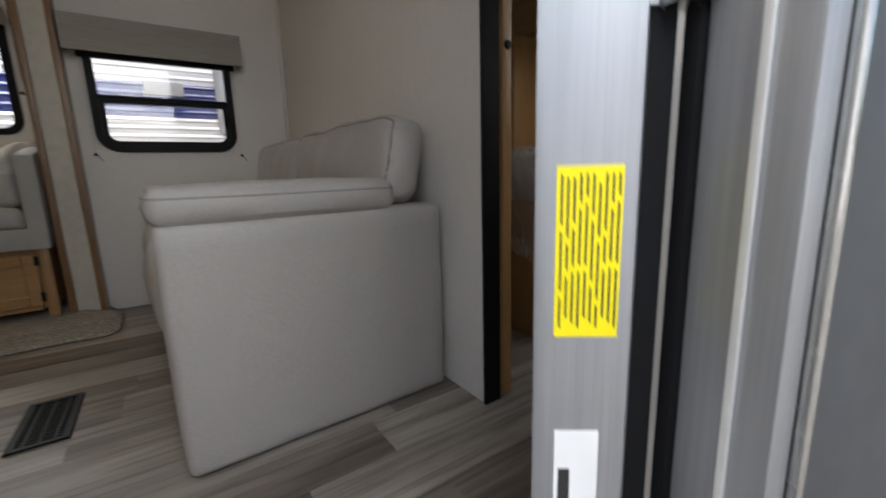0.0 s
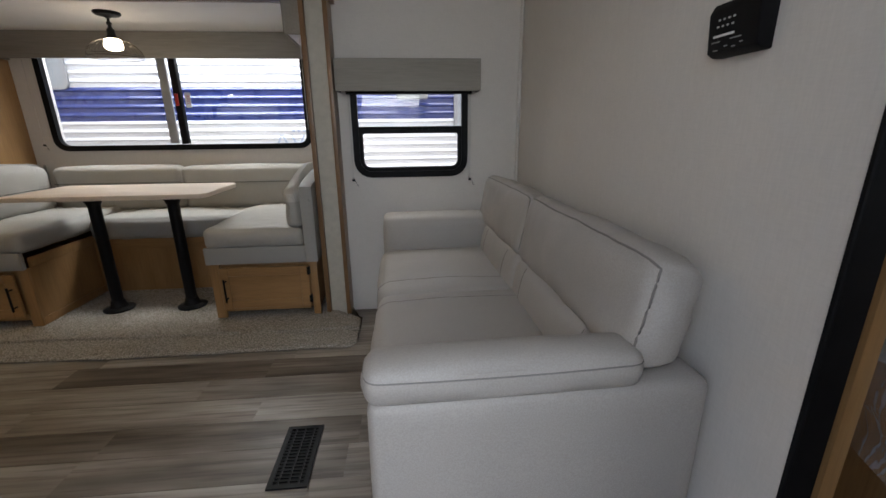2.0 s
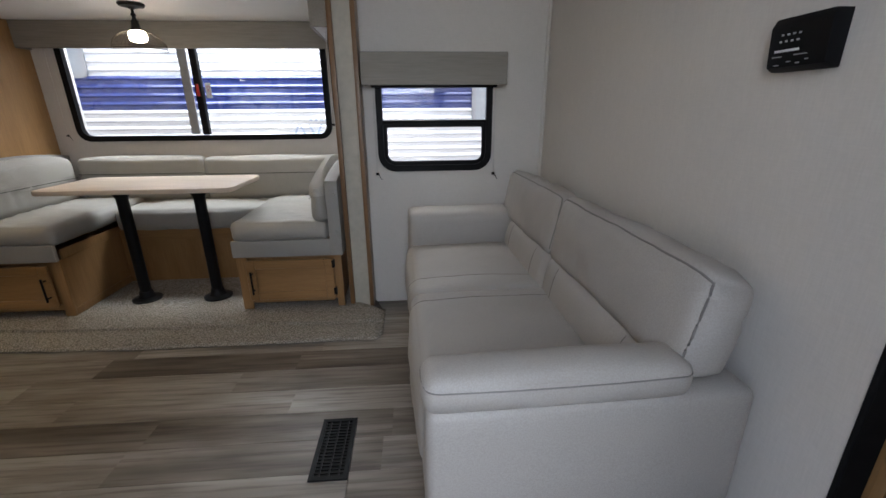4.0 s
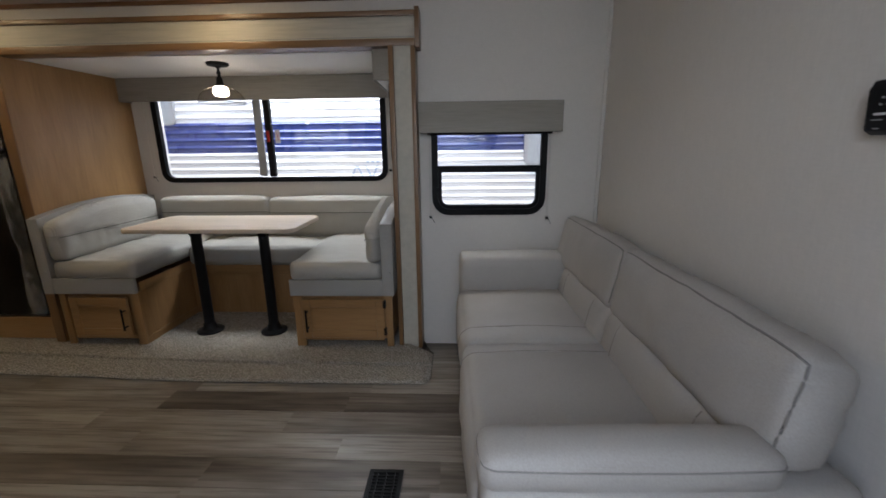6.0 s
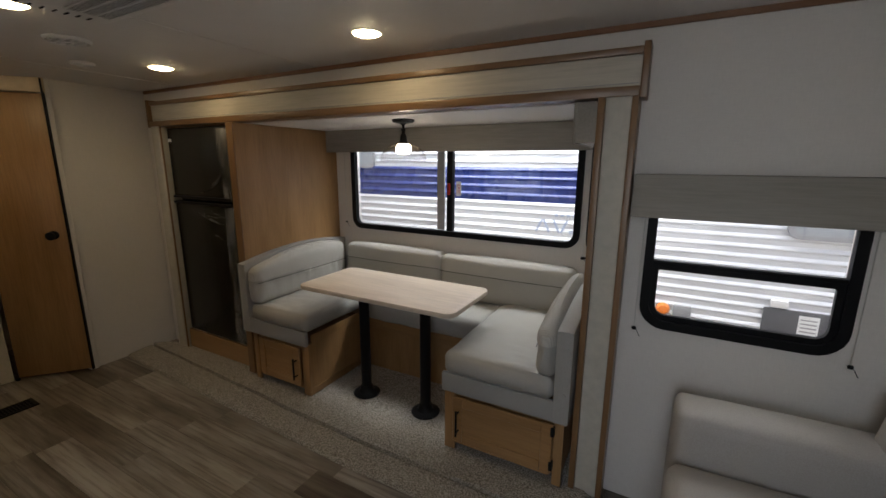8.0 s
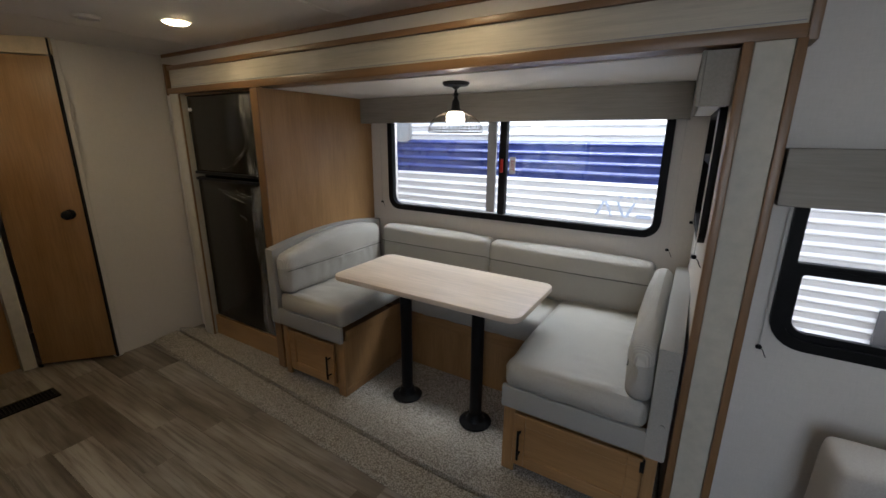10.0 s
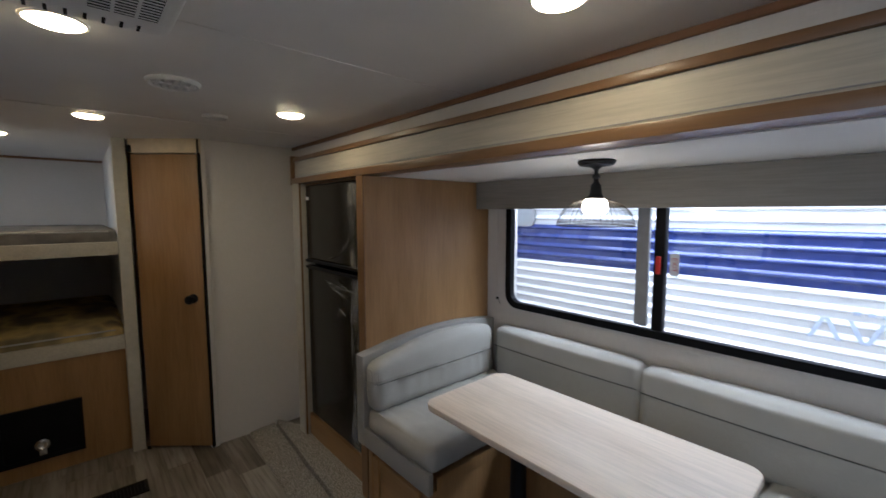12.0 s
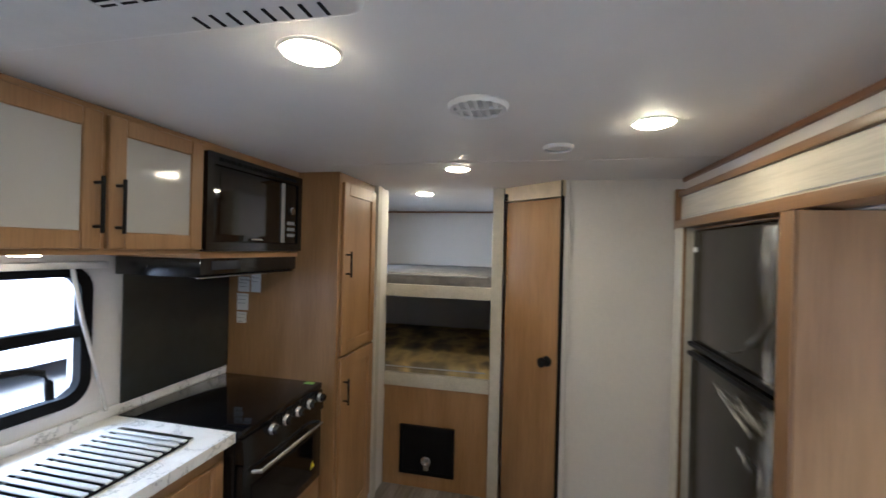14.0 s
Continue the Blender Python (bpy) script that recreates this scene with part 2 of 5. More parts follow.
_fine = PLANK.ramp(_g, [(0.36, (0.42, 0.38, 0.35)), (0.52, (0.95, 0.93, 0.92)), (0.62, (1.0, 1.0, 1.0))])
PLANK.bump(_g, 0.12, 0.0008)
PLANK.set(PLANK.mix(0.7, PLANK.mix(0.52, _base, _wide), _fine, 'MULTIPLY'), 0.40)
PLANK = PLANK.m

MARBLE = Mat("marble_laminate")
_v = MARBLE.noise(4.5, detail=8, rough=0.7)
MARBLE.set(MARBLE.ramp(_v, [(0.40, (0.78, 0.77, 0.75)), (0.485, (0.72, 0.71, 0.69)), (0.50, (0.33, 0.33, 0.33)), (0.515, (0.70, 0.69, 0.68)), (0.62, (0.80, 0.79, 0.77))]), 0.28)
MARBLE = MARBLE.m

CAMO = Mat("camouflage_mattress_fabric")
_q = CAMO.noise(2.1, (1, 1.7, 1), 2.5, 0.55)
CAMO.bump(CAMO.noise(420, detail=2), 0.3, 0.001)
CAMO.set(CAMO.ramp(_q, [(0.34, (0.07, 0.06, 0.048)), (0.45, (0.24, 0.19, 0.10)), (0.55, (0.50, 0.37, 0.15)), (0.66, (0.15, 0.12, 0.08))]), 0.85)
CAMO = CAMO.m

MATTRESS = plain("grey_mattress", (0.34, 0.34, 0.345), 0.75, var=0.1, scale=9, bump=0.2)
SIDEWHITE = plain("white_siding", (0.74, 0.745, 0.755), 0.32, var=0.03, scale=3, Coat_Weight=0.6, Coat_Roughness=0.15)
SIDEBLUE = plain("blue_siding", (0.030, 0.047, 0.20), 0.28, var=0.08, scale=3, spec=0.6, Coat_Weight=0.35, Coat_Roughness=0.15)
GRAVEL = Mat("gravel_ground")
_gv = GRAVEL.noise(70, detail=4)
GRAVEL.bump(_gv, 0.7, 0.02)
GRAVEL.set(GRAVEL.ramp(_gv, [(0.3, (0.07, 0.07, 0.068)), (0.7, (0.17, 0.165, 0.158))]), 0.9)
GRAVEL = GRAVEL.m

# ---------------------------------------------------------------- mesh helpers
HOME = {}


def thing(name, at, label, category, group="", rz=None):
    """A top-level Empty. With rz its parts are given in its own axes, else in the world's."""
    ob = new(name)
    ob.empty_display_size = 0.1
    ob.location = at
    if rz is not None:
        ob.rotation_euler = (0, 0, radians(rz))
        HOME[ob] = Vector((0, 0, 0))
    else:
        HOME[ob] = Vector(at)
    return tagged(ob, label, category, group)


def finish(bm, name, material, smooth=True):
    me = bpy.data.meshes.new(name)
    bmesh.ops.recalc_face_normals(bm, faces=bm.faces[:])
    bm.to_mesh(me)
    bm.free()
    mats = material if isinstance(material, (list, tuple)) else [material]
    for m in mats:
        me.materials.append(m)
    if smooth:
        me.polygons.foreach_set("use_smooth", [True] * len(me.polygons))
        me.set_sharp_from_angle(angle=radians(38))
    return me


def part(name, bm, material, parent, label="", smooth=True):
    off = HOME[parent]
    bmesh.ops.translate(bm, verts=bm.verts[:], vec=-off)
    ob = new(name, finish(bm, name, material, smooth))
    ob.parent = parent
    HOME[ob] = off
    if label:
        ob["label"] = label
    return ob


def structure(name, bm, material, label, category="", smooth=True):
    ob = new(name, finish(bm, name, material, smooth))
    HOME[ob] = Vector((0, 0, 0))
    return tagged(ob, label, category or name.split("_")[0], "", "structure")


def single(name, bm, material, at, label, category, group="", smooth=True):
    bmesh.ops.translate(bm, verts=bm.verts[:], vec=-Vector(at))
    ob = new(name, finish(bm, name, material, smooth))
    ob.location = at
    HOME[ob] = Vector(at)
    return tagged(ob, label, category, group)


def box(x0, x1, y0, y1, z0, z1, bevel=0.0, seg=2, bm=None):
    out = bm or bmesh.new()
    t = bmesh.new()
    m = Matrix.Translation(((x0 + x1) / 2, (y0 + y1) / 2, (z0 + z1) / 2)) @ Matrix.Diagonal((abs(x1 - x0), abs(y1 - y0), abs(z1 - z0), 1))
    bmesh.ops.create_cube(t, size=1, matrix=m)
    if bevel:
        bmesh.ops.bevel(t, geom=t.edges[:], offset=bevel, segments=seg, affect='EDGES', profile=0.6)
    return merge(out, t)


def merge(out, t):
    me = bpy.data.meshes.new("tmp")
    t.to_mesh(me)
    t.free()
    out.from_mesh(me)
    bpy.data.meshes.remove(me)
    return out


def boxes(*rows, bevel=0.0, seg=1):
    bm = bmesh.new()
    for r in rows:
        box(*r, bevel=bevel, seg=seg, bm=bm)
    return bm


AX = {'x': lambda u, v, d: (d, u, v), 'y': lambda u, v, d: (u, d, v), 'z': lambda u, v, d: (u, v, d)}


def rrect(u0, u1, v0, v1, r, n=6):
    pts = []
    for cu, cv, a0 in ((u1 - r, v1 - r, 0), (u0 + r, v1 - r, 90), (u0 + r, v0 + r, 180), (u1 - r, v0 + r, 270)):
        for i in range(n + 1):
            a = radians(a0 + 90 * i / n)
            pts.append((cu + r * math.cos(a), cv + r * math.sin(a)))
    return pts


def rrect2(u0, u1, v0, v1, rt, rb, n=6):
    """A rounded rectangle with its own radius for the top and the bottom corners."""
    pts = []
    for cu, cv, a0, r in ((u1 - rt, v1 - rt, 0, rt), (u0 + rt, v1 - rt, 90, rt), (u0 + rb, v0 + rb, 180, rb), (u1 - rb, v0 + rb, 270, rb)):
        for i in range(n + 1):
            a = radians(a0 + 90 * i / n)
            pts.append((cu + r * math.cos(a), cv + r * math.sin(a)))
    return pts


def ring(outer, inner, d0, d1, axis, bm=None):
    bm = bm or bmesh.new()
    f = AX[axis]
    rows = [[bm.verts.new(f(u, v, d)) for u, v in pts] for pts, d in ((outer, d0), (outer, d1), (inner, d1), (inner, d0))]
    n = len(outer)
    for a, b in ((0, 1), (1, 2), (2, 3), (3, 0)):
        for i in range(n):
            j = (i + 1) % n
            bm.faces.new((rows[a][i], rows[a][j], rows[b][j], rows[b][i]))
    return bm


def prism(outline, d0, d1, axis, bm=None, bevel=0.0, seg=2):
    out = bm or bmesh.new()
    t = bmesh.new()
    f = AX[axis]
    a = [t.verts.new(f(u, v, d0)) for u, v in outline]
    b = [t.verts.new(f(u, v, d1)) for u, v in outline]
    fa, fb = t.faces.new(a), t.faces.new(b)
    n = len(outline)
    for i in range(n):
        t.faces.new((a[i], a[(i + 1) % n], b[(i + 1) % n], b[i]))
    if bevel:
        bmesh.ops.recalc_face_normals(t, faces=t.faces[:])
        bmesh.ops.bevel(t, geom=list({e for face in (fa, fb) for e in face.edges}), offset=bevel, segments=seg, affect='EDGES', profile=0.6)
    return merge(out, t)


def lathe(profile, at, n=32, bm=None, axis='z'):
    """Turn (radius, height) pairs round an axis through at."""
    bm = bm or bmesh.new()
    f = {'z': lambda r, h, a: (r * math.cos(a), r * math.sin(a), h), 'y': lambda r, h, a: (r * math.cos(a), h, r * math.sin(a)), 'x': lambda r, h, a: (h, r * math.cos(a), r * math.sin(a))}[axis]
    rows = []
    for r, h in profile:
        if r < 1e-6:
            rows.append([bm.verts.new(Vector(at) + Vector(f(0, h, 0)))])
        else:
            rows.append([bm.verts.new(Vector(at) + Vector(f(r, h, 2 * math.pi * i / n))) for i in range(n)])
    for a, b in zip(rows, rows[1:]):
        for i in range(n):
            j = (i + 1) % n
            vs = [a[i % len(a)], a[j % len(a)], b[j % len(b)], b[i % len(b)]]
            uniq = list(dict.fromkeys(vs))
            if len(uniq) > 2:
                bm.faces.new(uniq)
    return bm


def tube(points, r, n=8, bm=None):
    """A round bar along a line of points."""
    bm = bm or bmesh.new()
    pts = [Vector(p) for p in points]
    rows = []
    for i, p in enumerate(pts):
        d = (pts[min(i + 1, len(pts) - 1)] - pts[max(i - 1, 0)]).normalized()
        u = d.orthogonal().normalized() if abs(d.z) > 0.95 else d.cross(Vector((0, 0, 1))).normalized()
        v = d.cross(u)
        rows.append([bm.verts.new(p + r * (math.cos(2 * math.pi * k / n) * u + math.sin(2 * math.pi * k / n) * v)) for k in range(n)])
    for a, b in zip(rows, rows[1:]):
        for k in range(n):
            bm.faces.new((a[k], a[(k + 1) % n], b[(k + 1) % n], b[k]))
    bm.faces.new(rows[0][::-1])
    bm.faces.new(rows[-1])
    return bm


def cushion(x0, x1, y0, y1, z0, z1, r=0.04, puff=0.015, wrinkle=0.004, seed=0.0, cell=0.035, shape=None, grooves=()):
    """A stuffed block: rounded edges, crowned faces, small wrinkles. grooves: (axis, position, depth, width) stitched lines pulled in."""
    lo, hi = Vector((x0, y0, z0)), Vector((x1, y1, z1))
    size = hi - lo
    mid = (lo + hi) / 2
    bm = bmesh.new()
    counts = [max(4, int(s / cell)) for s in size]
    seen = {}

    def vert(i, j, k):
        key = (i, j, k)
        if key not in seen:
            q = Vector([math.sin((c / n - 0.5) * math.pi * 0.92) / math.sin(0.46 * math.pi) * 0.5 for c, n in zip(key, counts)])
            seen[key] = bm.verts.new(Vector((q.x * size.x, q.y * size.y, q.z * size.z)))
        return seen[key]

    for ax in range(3):
        a, b = [i for i in range(3) if i != ax]
        for end in (0, counts[ax]):
            for i in range(counts[a]):
                for j in range(counts[b]):
                    ids = []
                    for di, dj in ((0, 0), (1, 0), (1, 1), (0, 1)):
                        idx = [0, 0, 0]
                        idx[ax], idx[a], idx[b] = end, i + di, j + dj
                        ids.append(vert(*idx))
                    bm.faces.new(ids)
    half = size / 2
    rr = min(r, *(h * 0.98 for h in half))
    for v in bm.verts:
        p = v.co.copy()
        core = Vector([max(-h + rr, min(h - rr, c)) for c, h in zip(p, half)])
        d = p - core
        if d.length > 1e-9:
            p = core + d.normalized() * rr if d.length > rr * 0.7 else p
        u = [c / h for c, h in zip(v.co, half)]
        out = Vector((0, 0, 0))
        for ax in range(3):
            if abs(u[ax]) > 0.96:
                o = [u[i] for i in range(3) if i != ax]
                out[ax] += math.copysign(puff * (1 - o[0] ** 2) * (1 - o[1] ** 2), u[ax])
        w = mid + p
        n1 = noise.noise(Vector((w.x * 9 + seed, w.y * 9, w.z * 9))) + 0.5 * noise.noise(Vector((w.x * 25 + seed, w.y * 25, w.z * 25)))
        out += (d.normalized() if d.length > 1e-9 else Vector((0, 0, 1))) * wrinkle * n1
        for gax, gpos, gdep, gwid in grooves:
            dist = abs(w[gax] - gpos)
            if dist < gwid * 3:
                pull = gdep * math.exp(-(dist / gwid) ** 2)
                nrm = Vector([0.0 if i == gax else (math.copysign(1, u[i]) if abs(u[i]) > 0.9 else 0.0) for i in range(3)])
                out -= nrm * pull
        v.co = w + out
    if shape:
        for v in bm.verts:
            v.co = Vector(shape(v.co))
    return bm


def bar_handle(parent, p0, p1, out, name="handle", r=0.0055):
    """A black bar pull between two posts, standing off by the vector out."""
    a, b, o = Vector(p0), Vector(p1), Vector(out)
    d = (b - a).normalized()
    bm = tube([a + o - d * 0.018, a + o, b + o, b + o + d * 0.018], r, 10)
    tube([a, a + o], r * 0.85, 8, bm)
    tube([b, b + o], r * 0.85, 8, bm)
    return part(name, bm, BLACKMETAL, parent, "black bar handle")


def shaker(parent, name, u0, u1, v0, v1, d, outward, axis, mats, rail=0.055, thick=0.019):
    """A framed cabinet door: rails, stiles and a recessed flat panel."""
    t = thick * outward
    f = AX[axis]

    def slab(a0, a1, b0, b1, k0, k1, bev=0.003):
        p, q = f(a0, b0, d + k0), f(a1, b1, d + k1)
        return box(min(p[0], q[0]), max(p[0], q[0]), min(p[1], q[1]), max(p[1], q[1]), min(p[2], q[2]), max(p[2], q[2]), bev, 1)
    door = part(name, slab(u0 + rail - 0.002, u1 - rail + 0.002, v0 + rail - 0.002, v1 - rail + 0.002, 0.002 * outward, t * 0.55, 0.0), mats[1], parent)
    for a0, a1 in ((u0, u0 + rail), (u1 - rail, u1)):
        part("stile", slab(a0, a1, v0, v1, 0.001 * outward, t), mats[0], door)
    for b0, b1 in ((v0, v0 + rail), (v1 - rail, v1)):
        part("rail", slab(u0 + rail, u1 - rail, b0, b1, 0.001 * outward, t - 0.0006 * outward), mats[0], door)
    return door


# ---------------------------------------------------------------- the shell of the trailer
WALL_Y0, WALL_Y1 = 0.72, 3.10          # inner faces of the two long walls
FRONT_X, REAR_X = 3.35, -5.10
CZ = 1.98
BULK_X = 1.19
SL_X0, SL_X1, SL_Y, SL_Z0, SL_Z1 = -2.96, 0.030, 3.86, 0.045, 1.708

# floor and ceiling
floor = structure("floor", boxes((REAR_X, FRONT_X, 0.66, 3.15, -0.06, -0.004)), PLANK, "worn grey-brown wood-look vinyl plank floor")
ceiling = structure("ceiling", boxes((REAR_X, FRONT_X, 0.66, 3.15, CZ, CZ + 0.06), (-1.49, -1.46, 2.13, 3.08, CZ - 0.003, CZ), (-2.74, -2.71, 1.42, 3.08, CZ - 0.003, CZ), bevel=0.001), CEIL, "smooth off-white ceiling panels with thin seam strips")

# long wall with the slide-out opening and a window
W2 = (0.246, 0.890, 0.824, 1.34)
def holed(u0, u1, v0, v1, h, d0, d1, axis):
    """A wall panel with one rectangular opening h."""
    q = lambda a, b, c, d: [(a, c), (b, c), (b, d), (a, d)]
    return ring(q(u0, u1, v0, v1), q(*h), d0, d1, axis)


structure("wall_slide_side", holed(0.12, FRONT_X, 0, CZ, (0.272, 0.864, 0.852, 1.305), 3.10, 3.15, 'y'), WALL, "off-white textured vinyl wall", "wall")
structure("wall_slide_header", boxes((-2.97, 0.12, 3.10, 3.15, 1.717, CZ)), WALL, "off-white vinyl wall above the slide-out", "wall")
structure("wall_slide_rear", boxes((REAR_X, -2.97, 3.10, 3.15, 0, CZ)), WALL, "off-white vinyl wall of the washroom", "wall")
# long wall with the entry door and the kitchen window
KW = (-2.15, -1.22, 0.985, 1.50)
UB = (-4.45, -3.85, 1.50, 1.83)
structure("wall_bunk_lower", boxes((REAR_X, -3.45, 0.66, WALL_Y0, 0, 1.30)), WALL, "off-white vinyl wall beside the lower bunk", "wall")
structure("wall_bunk_upper", holed(REAR_X, -3.45, 1.30, CZ, (UB[0] + 0.03, UB[1] - 0.03, UB[2] + 0.03, UB[3] - 0.03), 0.66, WALL_Y0, 'y'), WALL, "off-white vinyl wall beside the upper bunk", "wall")
structure("wall_door_side", holed(-3.45, -0.11, 0, CZ, (KW[0] + 0.03, KW[1] - 0.03, KW[2] + 0.03, KW[3] - 0.03), 0.66, WALL_Y0, 'y'), WALL, "off-white textured vinyl wall behind the kitchen", "wall")
structure("wall_door_header", boxes((-0.11, 0.885, 0.66, WALL_Y0, 1.90, CZ)), WALL, "off-white vinyl wall above the entry", "wall")
# opening for the added, unseen window that lights the bed
BW = (1.78, 2.48, 0.92, 1.42)
structure("wall_door_front", holed(0.885, FRONT_X, 0, CZ, (BW[0] + 0.03, BW[1] - 0.03, BW[2] + 0.03, BW[3] - 0.03), 0.66, WALL_Y0, 'y'), WALL, "off-white vinyl wall beside the bedroom", "wall")
structure("wall_front", boxes((FRONT_X - 0.05, FRONT_X, WALL_Y0, WALL_Y1, 0, CZ)), WALL, "off-white vinyl wall behind the bed", "wall")
structure("wall_rear", boxes((REAR_X, REAR_X + 0.05, WALL_Y0, WALL_Y1, 0, CZ)), WALL, "off-white vinyl wall behind the bunks", "wall")
structure("wall_bulkhead", boxes((BULK_X, BULK_X + 0.045, 1.215, WALL_Y1, 0, CZ), (BULK_X, BULK_X + 0.045, WALL_Y0, 1.215, 1.93, CZ)), WALL, "off-white textured vinyl partition behind the sofa", "wall")
structure("wall_bath", boxes((-3.28, -3.23, 2.52, WALL_Y1, 0, CZ)), WALL, "off-white vinyl partition of the washroom", "wall")
structure("wall_bunk_side", boxes((REAR_X + 0.05, -3.52, 2.12, 2.16, 0, CZ)), WALL, "off-white vinyl partition beside the bunks", "wall")
structure("wall_bath_rear", boxes((-4.2, -4.16, 2.16, WALL_Y1, 0, CZ)), WALL, "off-white vinyl washroom wall", "wall")
structure("trim_corner_bead", boxes((1.172, 1.19, 3.082, 3.10, 0, CZ), bevel=0.004), WALL, "slim off-white corner bead", "trim")
structure("trim_ceiling_strip", boxes((-3.2, BULK_X, 3.086, 3.10, 1.958, CZ), bevel=0.003), DARKTRIM, "dark brown wood strip along the ceiling", "trim")
structure("trim_bunk_ceiling", boxes((REAR_X + 0.05, REAR_X + 0.062, WALL_Y0, 2.12, 1.962, CZ), (REAR_X + 0.06, -3.5, WALL_Y0, WALL_Y0 + 0.012, 1.962, CZ)), DARKTRIM, "dark wood strip round the bunk room ceiling", "trim")
structure("trim_doorway", boxes((1.183, 1.243, 1.203, 1.2148, 0, 1.93), bevel=0.003), BLACK, "black edge trim of the bedroom doorway", "trim")

# slide-out room
W1 = (-1.886, -0.137, 0.962, 1.66)
SW = (3.09, 3.66, 1.115, 1.57)
structure("slide_floor", boxes((SL_X0, SL_X1, 3.0, SL_Y + 0.05, -0.03, 0.0445)), MAPLE, "floor of the slide-out", "floor")
structure("slide_ceiling", boxes((SL_X0, SL_X1, 3.099, SL_Y + 0.05, SL_Z1, SL_Z1 + 0.008), bevel=0.001), CEIL, "white ceiling of the slide-out", "ceiling")
structure("wall_slide_back", holed(SL_X0, SL_X1 + 0.04, 0, 1.74, (W1[0] + 0.028, W1[1] - 0.028, W1[2] + 0.028, W1[3] - 0.028), SL_Y, SL_Y + 0.05, 'y'), WALL, "off-white vinyl wall of the slide-out", "wall")
END_TURN = []
END_TURN.append(structure("wall_slide_end", holed(3.0, SL_Y, 0, 1.74, (SW[0] + 0.03, SW[1] - 0.03, SW[2] + 0.03, SW[3] - 0.03), SL_X1, SL_X1 + 0.04, 'x'), WALL, "off-white vinyl end wall of the slide-out", "wall"))
structure("wall_slide_end_far", boxes((SL_X0 - 0.04, SL_X0, 3.0, SL_Y, 0, 1.74)), WALL, "off-white vinyl end wall behind the fridge", "wall")
structure("roof_slide", boxes((SL_X0 - 0.04, SL_X1 + 0.04, 3.15, SL_Y + 0.05, 1.742, 1.80)), WHITEPL, "white roof of the slide-out", "roof")

# whitewashed fascia round the opening
fascia = thing("slide_fascia", (-1.4, 3.09, 1.70), "whitewashed plank fascia with oak edging over the slide-out", "trim")
part("board", box(-2.99, 0.176, 3.018, 3.0985, 1.748, 1.856, 0.002, 1), WASH, fascia, "whitewashed plank")
part("top_strip", box(-2.99, 0.176, 3.006, 3.0985, 1.8565, 1.882, 0.004), OAKTRIM, fascia, "oak strip")
part("bottom_strip", box(-2.99, 0.176, 2.992, 3.0985, 1.712, 1.7475, 0.004), OAKTRIM, fascia, "oak strip")
part("end_cap", box(0.1765, 0.200, 2.995, 3.0985, 1.706, 1.894, 0.003), OAKTRIM_Z, fascia, "oak end cap")
part("end_cap", box(-3.014, -2.9905, 2.995, 3.0985, 1.706, 1.894, 0.003), OAKTRIM_Z, fascia, "oak end cap")
# grey strip laid on the board for the shaded line of a groove
part("groove_shade", box(-2.985, 0.17, 3.0155, 3.0175, 1.758, 1.761), GREYPL, fascia)


def post(x0, x1, inner, outer, deep=True):
    p = thing("slide_post", ((x0 + x1) / 2, 3.05, 0.03), "whitewashed upright post with oak edging beside the slide-out", "post", "posts of the slide-out")
    part("board", box(x0, x1, 2.985, 3.0985, 0.03, 1.711, 0.002, 1), WASH_Z, p, "whitewashed board")
    for a, b, y in (inner, outer):
        part("edging", box(a, b, y, 3.0985 if deep else y + 0.012, 0.03, 1.711, 0.004), OAKTRIM_Z, p, "oak edging")
    return p


post(0.067, 0.155, (0.041, 0.0665, 2.968), (0.1555, 0.179, 2.972))
post(-2.962, -2.872, (-2.8715, -2.864, 2.99), (-2.972, -2.9625, 2.99), False)


# ---------------------------------------------------------------- windows
def cord(win, p0, p1):
    c = tube([p0, p1], 0.0016, 6)
    cd = part("shade_cord", c, CORD, win, "thin pull cord")
    x, y, z = p1
    part("cord_button", lathe([(0, -0.006), (0.008, -0.006), (0.009, 0.0), (0.006, 0.006), (0, 0.006)], (x, y, z), 12), BLACK, cd, "black cord button")
    part("cord_tail", tube([(x, y, z), (x + 0.012, y, z - 0.01), (x + 0.02, y, z - 0.028), (x + 0.024, y, z - 0.034)], 0.0014, 5), BLACK, cd, "loose cord end")


def pane(win, u0, u1, v0, v1, r, d, axis):
    ob = part("pane", prism(rrect(u0, u1, v0, v1, r), d, d + 0.004, axis), GLASS, win, "clear glass pane", smooth=False)
    ob.visible_shadow = False
    return ob


win1 = thing("window_1", (-1.02, 3.86, 0.94), "wide black-framed sliding window over the dinette", "window")
win1["kind"] = "structure"
part("window_frame", ring(rrect(*W1, 0.085), rrect(W1[0] + 0.038, W1[1] - 0.038, W1[2] + 0.036, W1[3] - 0.036, 0.055), 3.838, 3.875, 'y'), BLACK, win1, "black aluminium frame")
part("mullion", box(-1.038, -0.994, 3.832, 3.874, W1[2] + 0.04, W1[3] - 0.04, 0.004), BLACK, win1, "black centre bar")
part("screen_stile", box(-1.128, -1.072, 3.862, 3.880, W1[2] + 0.043, W1[3] - 0.043, 0.003), GREYPL, win1, "grey sash stile")
pane(win1, W1[0] + 0.032, -1.02, W1[2] + 0.03, W1[3] - 0.03, 0.05, 3.888, 'y')
pane(win1, -1.03, W1[1] - 0.032, W1[2] + 0.03, W1[3] - 0.03, 0.05, 3.882, 'y')
part("insect_screen", box(W1[0] + 0.030, -1.129, 3.868, 3.869, W1[2] + 0.03, W1[3] - 0.03), SCREEN, win1, "fine grey insect screen").visible_shadow = False
